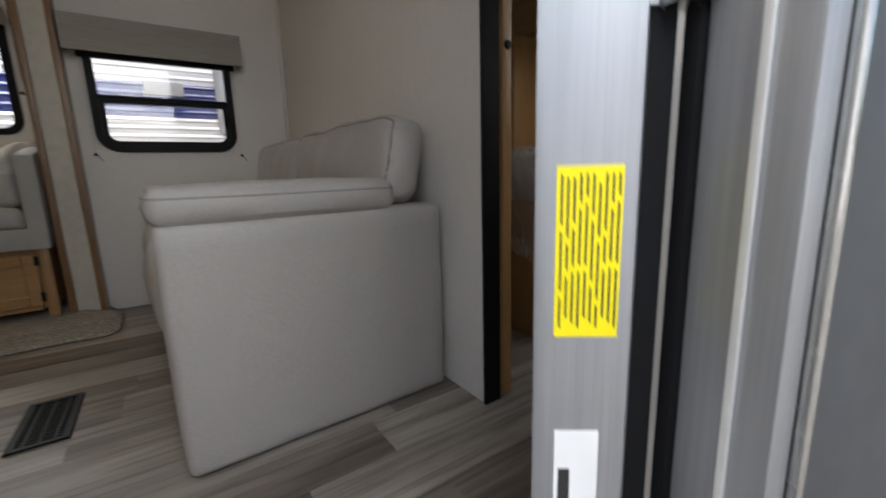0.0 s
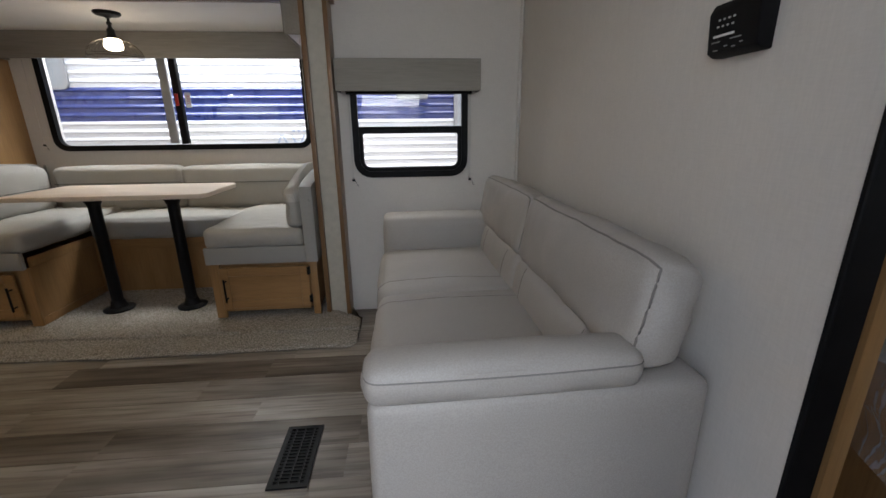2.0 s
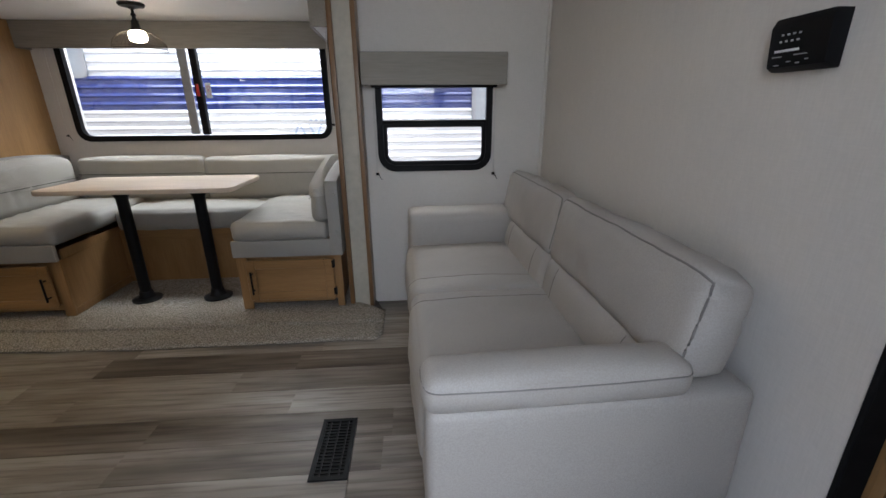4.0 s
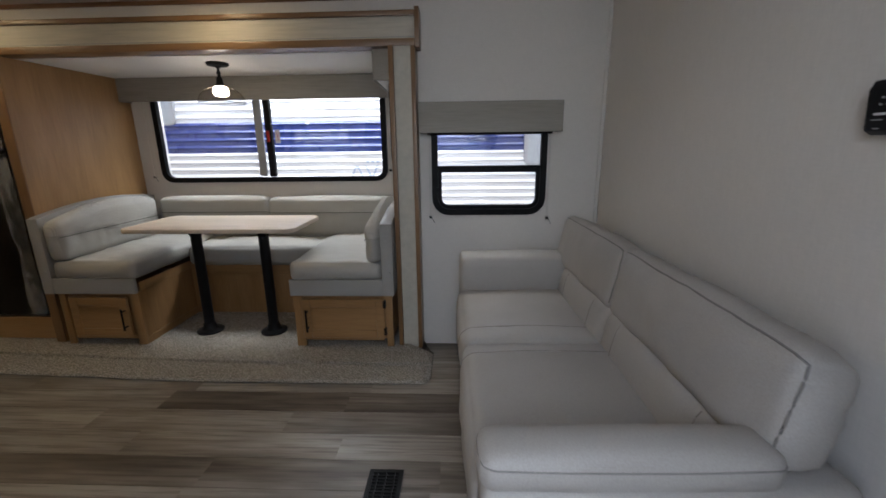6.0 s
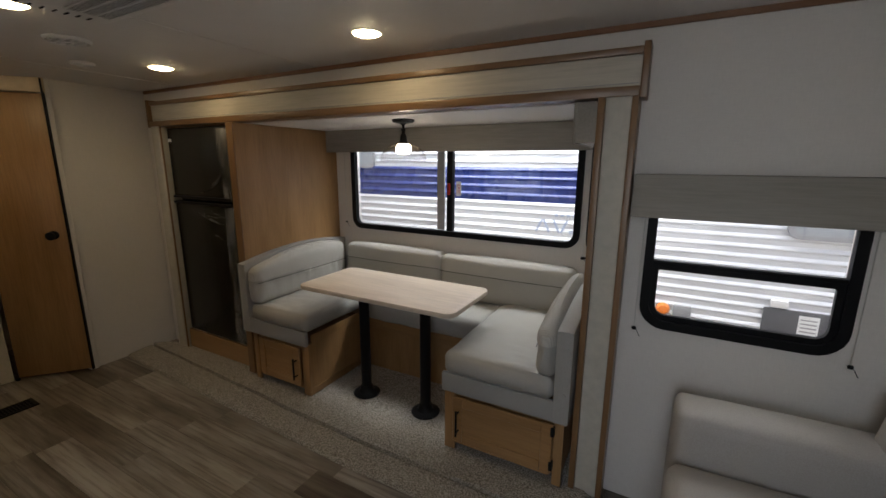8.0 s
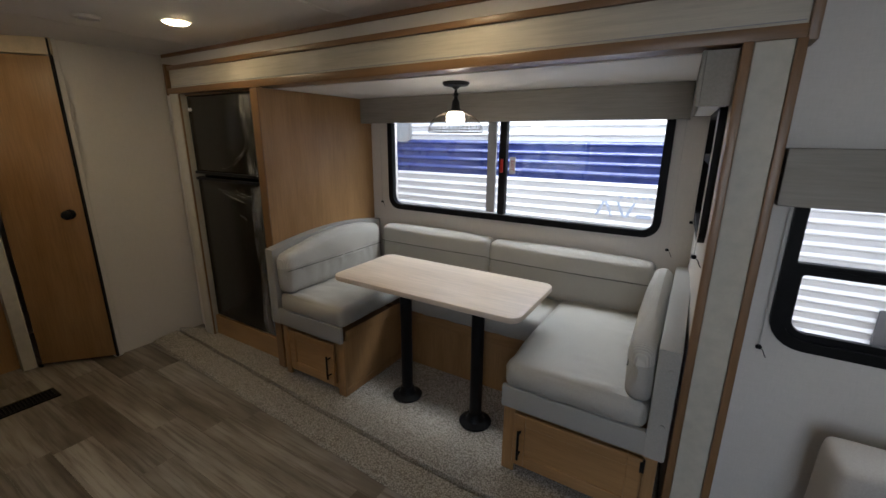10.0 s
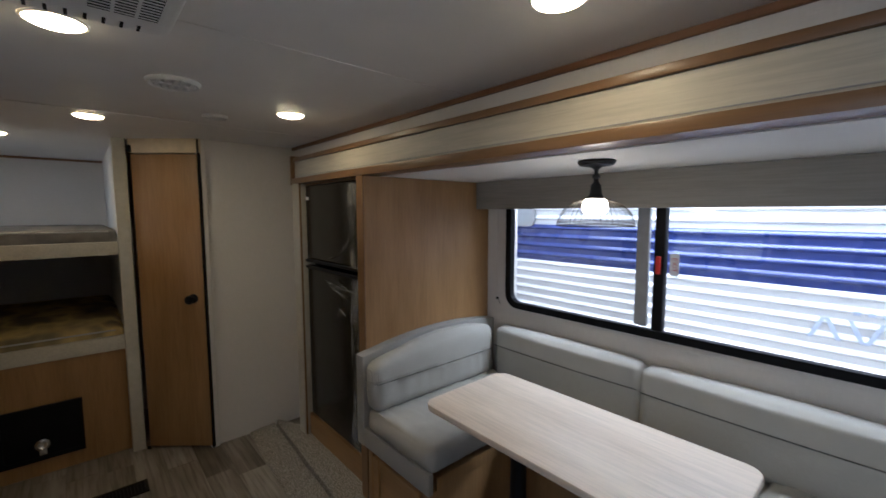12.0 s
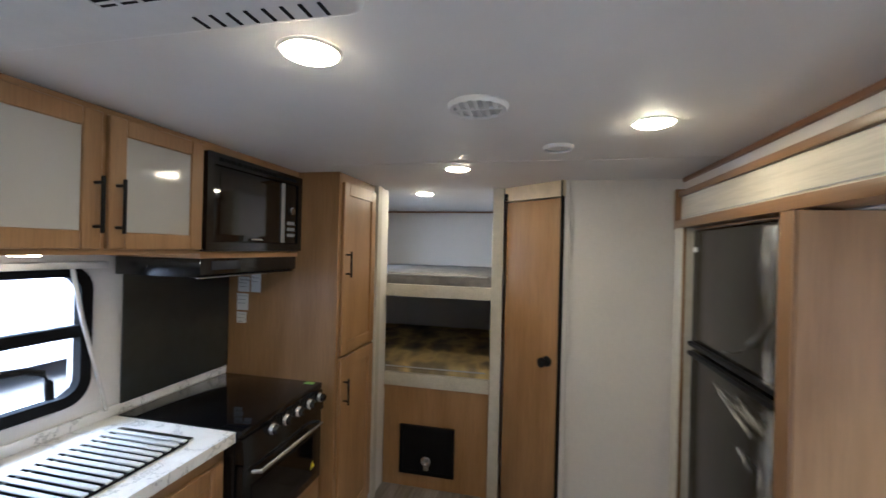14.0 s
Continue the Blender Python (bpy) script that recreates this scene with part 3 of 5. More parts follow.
part("latch", box(-1.026, -1.006, 3.818, 3.8315, 1.257, 1.337, 0.006), RED, win1, "red emergency latch")
sign = part("exit_sticker", prism(rrect(-0.988, -0.950, 1.247, 1.347, 0.004), 3.8795, 3.8805, 'y'), PAPER, win1, "white exit sticker")
ft = bpy.data.curves.new("exit_lettering", 'FONT')
ft.body, ft.size, ft.extrude, ft.align_x, ft.align_y = "EXIT", 0.031, 0.0002, 'CENTER', 'CENTER'
ft.materials.append(plain("red_print", (0.5, 0.02, 0.02), 0.5))
ftx = new("exit_lettering", ft)
ftx.parent = sign
ftx.matrix_local = Matrix.Translation(Vector((-0.969, 3.8790, 1.297)) - HOME[sign]) @ Matrix.Rotation(radians(90), 4, 'Y') @ Matrix.Rotation(radians(90), 4, 'X')
cord(win1, (-1.945, 3.835, 1.56), (-1.945, 3.835, 1.005))
cord(win1, (-0.092, 3.835, 1.56), (-0.092, 3.835, 0.915))

win2 = thing("window_2", (0.577, 3.10, 0.80), "small black-framed window beside the sofa", "window")
win2["kind"] = "structure"
part("window_frame", ring(rrect2(*W2, 0.02, 0.095), rrect2(W2[0] + 0.034, W2[1] - 0.034, W2[2] + 0.034, W2[3] - 0.034, 0.01, 0.065), 3.082, 3.115, 'y'), BLACK, win2, "black aluminium frame")
part("inner_frame", ring(rrect2(W2[0] + 0.033, W2[1] - 0.033, W2[2] + 0.033, 1.100, 0.004, 0.065), rrect2(W2[0] + 0.055, W2[1] - 0.055, W2[2] + 0.056, 1.066, 0.01, 0.04), 3.094, 3.113, 'y'), BLACK, win2, "black lower sash")
part("top_bar", box(W2[0] - 0.02, W2[1] + 0.02, 3.060, 3.094, 1.272, 1.30, 0.005), BLACK, win2, "black roller-shade bar")
part("bar", box(W2[0] + 0.033, W2[1] - 0.033, 3.084, 3.1125, 1.088, 1.104, 0.003), BLACK, win2, "black cross bar")
pane(win2, W2[0] + 0.03, W2[1] - 0.03, 1.09, W2[3] - 0.03, 0.03, 3.125, 'y')
pane(win2, W2[0] + 0.05, W2[1] - 0.05, W2[2] + 0.05, 1.075, 0.045, 3.118, 'y')
cord(win2, (0.235, 3.085, 1.27), (0.235, 3.085, 0.812))
cord(win2, (0.905, 3.085, 1.27), (0.905, 3.085, 0.805))

win3 = thing("window_3", (0.005, 3.46, 0.99), "narrow black-framed window in the slide-out end wall", "window")
win3["kind"] = "structure"
part("window_frame", ring(rrect(*SW, 0.07), rrect(SW[0] + 0.034, SW[1] - 0.034, SW[2] + 0.034, SW[3] - 0.034, 0.045), 0.009, 0.045, 'x'), BLACK, win3, "black aluminium frame")
part("bar", box(0.011, 0.043, SW[0] + 0.038, SW[1] - 0.038, 1.372, 1.40, 0.003), BLACK, win3, "black cross bar")
END_TURN.append(win3)
part("insect_screen", box(0.037, 0.039, SW[0] + 0.035, SW[1] - 0.035, SW[2] + 0.035, 1.374), plain("dark_screen", (0.10, 0.105, 0.11), 0.6), win3, "dark insect screen")
pane(win3, SW[0] + 0.035, SW[1] - 0.035, 1.385, SW[3] - 0.035, 0.04, 0.047, 'x')
cord(win3, (0.005, 3.065, 1.54), (0.005, 3.065, 1.085))
cord(win3, (0.005, 3.70, 1.54), (0.005, 3.70, 1.09))

win4 = thing("window_4", (-1.68, 0.72, 0.98), "black-framed kitchen window over the sink", "window")
win4["kind"] = "structure"
part("window_frame", ring(rrect(*KW, 0.09), rrect(KW[0] + 0.04, KW[1] - 0.04, KW[2] + 0.04, KW[3] - 0.04, 0.06), 0.70, 0.738, 'y'), BLACK, win4, "black aluminium frame")
part("bar", box(KW[0] + 0.038, KW[1] - 0.038, 0.703, 0.735, 1.235, 1.278, 0.003), BLACK, win4, "black cross bar")
pane(win4, KW[0] + 0.035, KW[1] - 0.035, KW[2] + 0.035, KW[3] - 0.035, 0.06, 0.695, 'y')
part("blind_rail", box(KW[0] - 0.03, KW[1] + 0.03, 0.74, 0.775, 1.49, 1.515, 0.004), CORD, win4, "pale blind rail")
part("shade_cord", tube([(-2.06, 0.76, 1.49), (-2.10, 0.757, 1.30), (-2.17, 0.75, 1.05), (-2.20, 0.75, 0.93)], 0.007, 8), CORD, win4, "loose pale blind cord")


def fixed_window(name, w, label):
    """A plain framed pane in the door-side wall."""
    win = thing(name, ((w[0] + w[1]) / 2, 0.72, w[2]), label, "window")
    win["kind"] = "structure"
    part("window_frame", ring(rrect(*w, 0.06), rrect(w[0] + 0.035, w[1] - 0.035, w[2] + 0.035, w[3] - 0.035, 0.04), 0.70, 0.735, 'y'), BLACK, win, "black aluminium frame")
    pane(win, w[0] + 0.03, w[1] - 0.03, w[2] + 0.03, w[3] - 0.03, 0.045, 0.692, 'y')


fixed_window("window_5", UB, "small black-framed window beside the upper bunk")
# never in view: added so that daylight reaches the mattress
fixed_window("window_6", BW, "unseen black-framed window added to bring daylight onto the bed")


def valance(x0, x1, y0, y1, z0, z1, mat, label):
    v = thing("window_valance", ((x0 + x1) / 2, (y0 + y1) / 2, z0), label, "valance", "window valances")
    t = 0.012
    if x1 - x0 > y1 - y0:
        part("front_board", box(x0, x1, y0, y0 + t, z0, z1, 0.002, 1), mat, v)
        part("end_board", box(x0 + 0.001, x0 + t, y0 + t, y1, z0 + 0.001, z1 - 0.001), mat, v)
        part("end_board", box(x1 - t, x1 - 0.001, y0 + t, y1, z0 + 0.001, z1 - 0.001), mat, v)
        part("top_board", box(x0 + t, x1 - t, y0 + t, y1, z1 - t, z1 - 0.001), mat, v)
        part("shade_roll", lathe([(0, x0 + 0.03), (0.018, x0 + 0.03), (0.018, x1 - 0.03), (0, x1 - 0.03)], (0, y0 + 0.05, z0 + 0.045), 16, None, 'x'), CORD, v, "rolled window shade")
    else:
        part("front_board", box(x0, x0 + t, y0, y1, z0, z1, 0.002, 1), mat, v)
        part("end_board", box(x0 + t, x1, y0 + 0.001, y0 + t, z0 + 0.001, z1 - 0.001), mat, v)
        part("end_board", box(x0 + t, x1, y1 - t, y1 - 0.001, z0 + 0.001, z1 - 0.001), mat, v)
        part("shade_roll", lathe([(0, y0 + 0.03), (0.018, y0 + 0.03), (0.018, y1 - 0.03), (0, y1 - 0.03)], (x0 + 0.05, 0, z0 + 0.045), 16, None, 'y'), CORD, v, "rolled window shade")
        # added white plate gives the bright, daylit look of the rolled shade
        part("lit_shade_plate", box(x0 + t + 0.002, x1 - 0.004, y0 + t + 0.002, y1 - t - 0.002, z0 + 0.003, z0 + 0.012, 0.002, 1), WHITEPL, v, "white plate added for the daylit underside of the shade roll")
    return v


valance(-2.043, -0.078, 3.745, 3.858, 1.546, 1.706, GREIGE, "grey-brown wood-grain valance over the wide window")
valance(0.187, 0.944, 2.981, 3.098, 1.281, 1.438, GREIGE, "grey-brown wood-grain valance over the small window")
END_TURN.append(valance(-0.062, 0.028, 3.02, 3.735, 1.552, 1.706, GREIGE_Y, "grey-brown wood-grain valance over the narrow window"))

# the end wall with its window and valance stands slightly out of square
skew = Matrix.Translation((0.025, 3.48, 0)) @ Matrix.Rotation(radians(2.0), 4, 'Z') @ Matrix.Translation((-0.030, -3.48, 0))
for ob in END_TURN:
    ob.matrix_basis = skew @ ob.matrix_basis

# ---------------------------------------------------------------- carpet of the slide-out
prof = [(2.632, 0.002), (2.624, 0.010), (2.634, 0.022), (2.70, 0.032), (2.764, 0.037), (2.772, 0.006), (2.782, 0.006), (2.790, 0.041), (2.90, 0.050), (3.05, 0.056), (3.46, 0.056), (3.46, 0.046), (2.99, 0.046), (2.98, 0.002)]
cb = bmesh.new()
NX = 120
rows = []
for i in range(NX + 1):
    x = -3.20 + (0.245 + 3.20) * i / NX
    row = []
    for y, z in prof:
        e = max(0.0, (x - 0.20) / 0.045)
        w = 0.004 * noise.noise(Vector((x * 6, y * 6, 0))) * (1 if y < 3.0 else 0.2)
        dy = 0.045 * max(0.0, -1.0 - x) if y < 2.99 else 0.0
        row.append(cb.verts.new((x if y < 2.99 else min(max(x, SL_X0 + 0.01), SL_X1 - 0.002), y + dy * (2.99 - y) / 0.36 + (0.03 * max(0.0, -1.0 - x) if 2.75 < y < 2.8 else 0.0) + 0.05 * e * e * (1 if y < 2.65 else 0) + w, max(0.002, z * (1 - 0.35 * e * e) + (w if z > 0.005 else 0)))))
    rows.append(row)
for a, b in zip(rows, rows[1:]):
    for k in range(len(prof)):
        j = (k + 1) % len(prof)
        cb.faces.new((a[k], a[j], b[j], b[k]))
cb.faces.new(rows[0])
cb.faces.new(rows[-1][::-1])
single("carpet", cb, CARPET, (-1.4, 2.9, 0.0), "speckled beige looped carpet with a folded front lip", "carpet")

# ---------------------------------------------------------------- dinette
def arch(y0, y1, zb, za, zp, zc, n=18):
    """Outline of a board whose top rises from za at the front over a peak zp to zc at the back."""
    pts = [(y1, zb), (y0, zb)]
    for i in range(n + 1):
        s = i / n
        z = za * (1 - s) ** 2 + 2 * s * (1 - s) * (2 * zp - (za + zc) / 2) + zc * s * s
        pts.append((y0 + (y1 - y0) * s, z))
    return pts


def bench(x_back, x_in, band_z, z_board, group="dinette benches"):
    s = 1 if x_in > x_back else -1
    lo, hi = min(x_back, x_in), max(x_back, x_in)
    b = thing("dinette_bench", ((lo + hi) / 2, 3.2, 0.056), "maple dinette bench box with grey vinyl edge board", "bench", group)
    fy = 2.945
    part("body", boxes((lo + 0.004, hi - 0.004, fy + 0.016, 3.455, 0.10, band_z), bevel=0.002), MAPLE, b)
    part("leg", box(x_in - 0.055 * (s > 0), x_in + 0.055 * (s < 0), fy, fy + 0.0155, 0.056, band_z, 0.003), MAPLE, b)
    part("leg", box(x_back - 0.04 * (s < 0), x_back + 0.04 * (s > 0), fy, fy + 0.0155, 0.056, band_z, 0.003), MAPLE, b)
    part("bottom_rail", box(lo + 0.056, hi - 0.056, fy + 0.001, fy + 0.0155, 0.095, 0.125, 0.002), MAPLE_X, b)
    part("inner_foot", box(x_in - 0.02 * (s > 0), x_in + 0.02 * (s < 0), fy + 0.0165, 3.455, 0.056, 0.0995, 0.002), MAPLE, b)
    part("inner_rail", box(x_in - 0.012 * (s > 0), x_in + 0.012 * (s < 0), fy + 0.03, 3.455, band_z + 0.0005, band_z + 0.055, 0.003), MAPLE, b, "maple lip under the cushion")
    d = shaker(b, "door", lo + 0.052 + 0.02 * (s > 0), hi - 0.045 - 0.02 * (s > 0), 0.118, band_z - 0.025, fy - 0.0005, -1, 'y', (MAPLE_X, MAPLE_X), 0.05)
    hx = x_in - 0.085 * s
    bar_handle(d, (hx, fy - 0.02, 0.185), (hx, fy - 0.02, 0.285), (0, -0.028, 0))
    for hz in (0.16, 0.33) if s < 0 else ():
        part("hinge", box(x_back + 0.045 * s - 0.008, x_back + 0.045 * s + 0.008, fy - 0.024, fy - 0.001, hz - 0.022, hz + 0.022, 0.003), BLACKMETAL, d, "black hinge")
    part("edge_board", box(lo - 0.005, hi + 0.008, 2.918, 2.9445, band_z - 0.002, band_z + 0.095, 0.008), BAND, b, "grey vinyl-wrapped front board")
    xa, xb = (x_back - 0.055, x_back + 0.012) if s > 0 else (x_back - 0.050, x_back + 0.018)
    part("back_board", prism(arch(2.916, 3.855, band_z + 0.0, z_board, z_board + 0.062, z_board + 0.032), xa, xb, 'x', None, 0.008), BAND, b, "grey vinyl-wrapped arched back board")
    for k in (0.10, 0.62):
        part("button", lathe([(0, -0.004), (0.008, -0.003), (0.009, 0)], ((xa + xb) / 2 + 0.01, 2.9155, band_z + 0.095 + k * 0.4), 10, None, 'y'), BAND, b, "vinyl-covered button")
    return b


bench(-2.0, -1.505, 0.392, 0.838)
bench(0.012, -0.572, 0.385, 0.802)
rearb = thing("dinette_bench", (-1.0, 3.65, 0.056), "maple dinette bench box along the window wall", "bench", "dinette benches")
part("body", boxes((-1.998, 0.010, 3.4565, 3.855, 0.05, 0.42)), MAPLE, rearb)
part("top_rail", box(-1.50, -0.577, 3.440, 3.4558, 0.35, 0.42, 0.003), MAPLE_X, rearb)


def hug(bm, pts, off=0.0008, n=6):
    """A line drawn finer and laid on the surface of a stuffed piece."""
    tree = BVHTree.FromBMesh(bm)
    line = [Vector(a).lerp(Vector(b), k / n) for a, b in zip(pts, pts[1:]) for k in range(n)] + [Vector(pts[-1])]
    out = []
    for p in line:
        co, nor, _, _ = tree.find_nearest(p)
        out.append(co + nor * off)
    return out


def creased(p):
    """Pulled creases that run out from under the back cushions."""
    if p.z < 0.55:
        return (p.x, p.y, p.z)
    d = min(max(0.0, p.x + 1.885), max(0.0, -0.125 - p.x), max(0.0, 3.735 - p.y))
    run = p.y if d < 3.73 - p.y else p.x
    w = noise.noise(Vector((run * 15, d * 3.0, 1.7))) + 0.6 * noise.noise(Vector((run * 34, d * 5, 4.1)))
    return (p.x, p.y, p.z - 0.026 * abs(w) * math.exp(-d / 0.10))


def seat_cushion(x0, x1, y0, y1, z0, z1, label, seed):
    c = single("seat_cushion", cushion(x0, x1, y0, y1, z0, z1, 0.035, 0.016, 0.005, seed, 0.018, creased), SEATING, ((x0 + x1) / 2, (y0 + y1) / 2, z0), label, "cushion", "dinette seat cushions")
    return c


seat_cushion(-1.985, -1.49, 2.925, 3.78, 0.475, 0.588, "grey vinyl seat cushion on the bench beside the fridge panel", 1.0)
seat_cushion(-0.572, -0.041, 2.925, 3.78, 0.468, 0.582, "creased grey vinyl seat cushion on the bench beside the post", 2.0)
seat_cushion(-1.485, -0.577, 3.40, 3.80, 0.425, 0.560, "grey vinyl seat cushion under the wide window", 3.0)


def back_cushion(x0, x1, y0, y1, z0, z1, g, label, seed, shape=None):
    long_x = x1 - x0 > y1 - y0
    xf, sg = (x1, 1) if x0 < -1 else (x0, -1)

    def puckered(p):
        q = Vector(shape(p)) if shape else p.copy()
        d = g - p.z
        if d > 0:
            run = p.x if long_x else p.y
            w = max(0.0, noise.noise(Vector((run * 24, p.z * 5, seed))) + 0.1)
            a = 0.034 * w * math.exp(-d / 0.05) * min(1.0, d / 0.012)
            if long_x and p.y < y0 + 0.05:
                q.y += a
            elif not long_x and abs(p.x - xf) < 0.05:
                q.x -= sg * a
        return q

    bm = cushion(x0, x1, y0, y1, z0, z1, 0.035, 0.012, 0.003, seed, 0.017, puckered, ((2, g, 0.006, 0.010),))
    for fc_ in bm.faces:
        fc_.material_index = 1 if fc_.calc_center_median().z > g + 0.004 else 0
    ob = single("back_cushion", bm, [SEATING, RIB_X if long_x else RIB_Y], ((x0 + x1) / 2, (y0 + y1) / 2, z0), label, "cushion", "dinette back cushions")
    if long_x:
        line = [(x0 + 0.006 + (x1 - x0 - 0.012) * i / 20, y0 + 0.002 - 0.011 * (1 - (i / 10 - 1) ** 2), g) for i in range(21)]
    else:
        line = [(xf - sg * 0.002 + sg * 0.011 * (1 - (i / 10 - 1) ** 2), y0 + 0.006 + (y1 - y0 - 0.012) * i / 20, g + 0.003 * (1 - (i / 10 - 1) ** 2)) for i in range(21)]
    part("seam", tube(line, 0.0024, 6), SEAM, ob, "stitched seam, its crease shadow put into the dark colour")
    return ob


# thread colour darkened to carry the shadow in the seam's crease
SEAM = plain("seam_shadow_thread", (0.10, 0.098, 0.09), 0.7)


def rise(za, zp, zc, zref):
    def f(p):
        s = (p.y - 2.925) / (3.74 - 2.925)
        top = za * (1 - s) ** 2 + 2 * s * (1 - s) * (2 * zp - (za + zc) / 2) + zc * s * s
        k = max(0.0, (p.z - zref + 0.09) / 0.09)
        return (p.x, p.y, p.z + (top - zref) * k)
    return f


back_cushion(-1.987, -1.885, 2.925, 3.74, 0.585, 0.82, 0.728, "grey vinyl back cushion with arched top and stitched seam", 4.0, rise(0.812, 0.880, 0.862, 0.82))
back_cushion(-0.128, -0.040, 2.925, 3.74, 0.575, 0.80, 0.708, "grey vinyl back cushion with an arched ribbed top", 5.0, rise(0.785, 0.866, 0.842, 0.80))
back_cushion(-1.88, -1.043, 3.735, 3.852, 0.555, 0.858, 0.748, "grey vinyl back cushion below the wide window", 6.0)
back_cushion(-1.038, -0.130, 3.735, 3.852, 0.555, 0.850, 0.740, "grey vinyl back cushion below the wide window", 7.0)

table = thing("dinette_table", (-1.02, 3.15, 0.056), "pale wood-grain dinette table on two black posts", "table")
part("tabletop", prism(rrect(-1.543, -0.526, 2.924, 3.405, 0.055, 8), 0.750, 0.776, 'z', None, 0.006), TABLE, table, "pale wood-grain top with rounded corners")
for lx in (-1.232, -0.805):
    part("leg", lathe([(0, 0.08), (0.031, 0.08), (0.031, 0.72), (0, 0.72)], (lx, 3.147, 0), 24), BLACKMETAL, table, "black tubular post")
    part("floor_flange", lathe([(0.0, 0.057), (0.080, 0.057), (0.082, 0.064), (0.074, 0.070), (0.050, 0.076), (0.040, 0.090), (0.036, 0.112), (0.0315, 0.114)], (lx, 3.147, 0), 32), BLACKMETAL, table, "black flared floor flange")
    part("top_flange", lathe([(0.0315, 0.690), (0.036, 0.70), (0.045, 0.722), (0.075, 0.732), (0.078, 0.7495), (0, 0.7495)], (lx, 3.147, 0), 32), BLACKMETAL, table, "black flared top flange")

pend = thing("pendant_lamp", (-1.036, 3.304, 1.7075), "lit pendant lamp with bronze wire dome shade over the table", "lamp")
part("canopy", lathe([(0, 0), (0.062, 0), (0.064, -0.006), (0.056, -0.016), (0.020, -0.022), (0.010, -0.030), (0, -0.030)], (-1.036, 3.304, 1.7075), 32), BLACKMETAL, pend, "dark round canopy")
part("stem", lathe([(0, -0.029), (0.007, -0.029), (0.007, -0.045), (0.013, -0.050), (0.013, -0.058), (0.008, -0.064), (0.010, -0.075), (0.018, -0.085), (0.021, -0.115), (0.028, -0.125), (0.028, -0.132), (0, -0.132)], (-1.036, 3.304, 1.7075), 20), BLACKMETAL, pend, "dark stem and socket")
sh = bmesh.new()
wires = []
SC = Vector((-1.036, 3.304, 1.482))
for i in range(40):
    a = 2 * math.pi * i / 40
    pts = []
    for k in range(9):
        e = radians(90 * k / 8)
        r = 0.022 + (0.130 - 0.022) * math.cos(e) if k else 0.130
        pts.append(SC + Vector((r * math.cos(a), r * math.sin(a), 0.092 * math.sin(e))))
    wires.append(tube(pts, 0.0009, 4))
for rr, zz, th in ((0.130, 0.0, 0.0022), (0.129, 0.012, 0.0012), (0.022, 0.092, 0.002)):
    tube([SC + Vector((rr * math.cos(2 * math.pi * i / 40), rr * math.sin(2 * math.pi * i / 40), zz)) for i in range(41)], th, 5, sh)
BRONZE = plain("bronze_wire", (0.055, 0.042, 0.028), 0.45, 0.5)
shade = part("shade", sh, BRONZE, pend, "dark bronze wire dome shade")
for w in wires:
    part("wire", w, BRONZE, shade)
part("bulb", lathe([(0, -0.131), (0.034, -0.132), (0.039, -0.138), (0.043, -0.158), (0.043, -0.172), (0.036, -0.183), (0.020, -0.188), (0, -0.189)], (-1.036, 3.304, 1.7075), 24), BULB, pend, "glowing frosted bulb")

# ---------------------------------------------------------------- fridge and its cabinet
cab = thing("fridge_cabinet", (-2.4, 3.4, 0.05), "maple fridge surround with a tall side panel", "cabinet")
part("side_panel", box(-2.102, -2.045, 2.972, 3.8595, 0.057, SL_Z1 - 0.002, 0.002, 1), MAPLE, cab, "tall maple side panel")
part("panel_edge", box(-2.104, -2.043, 2.964, 2.9715, 0.057, SL_Z1 - 0.002, 0.002, 1), OAKTRIM_Z, cab, "oak front edging")
part("toe_panel", box(-2.861, -2.105, 3.015, 3.035, 0.057, 0.20, 0.002, 1), MAPLE_X, cab)
part("head_panel", box(-2.861, -2.105, 3.03, 3.05, 1.7015, SL_Z1 - 0.001), MAPLE_X, cab)
fr = thing("refrigerator", (-2.5, 3.3, 0.20), "tall black two-door fridge still wrapped in clear film", "fridge")
part("body", box(-2.845, -2.115, 3.075, 3.62, 0.205, 1.70, 0.004), FRIDGE, fr)
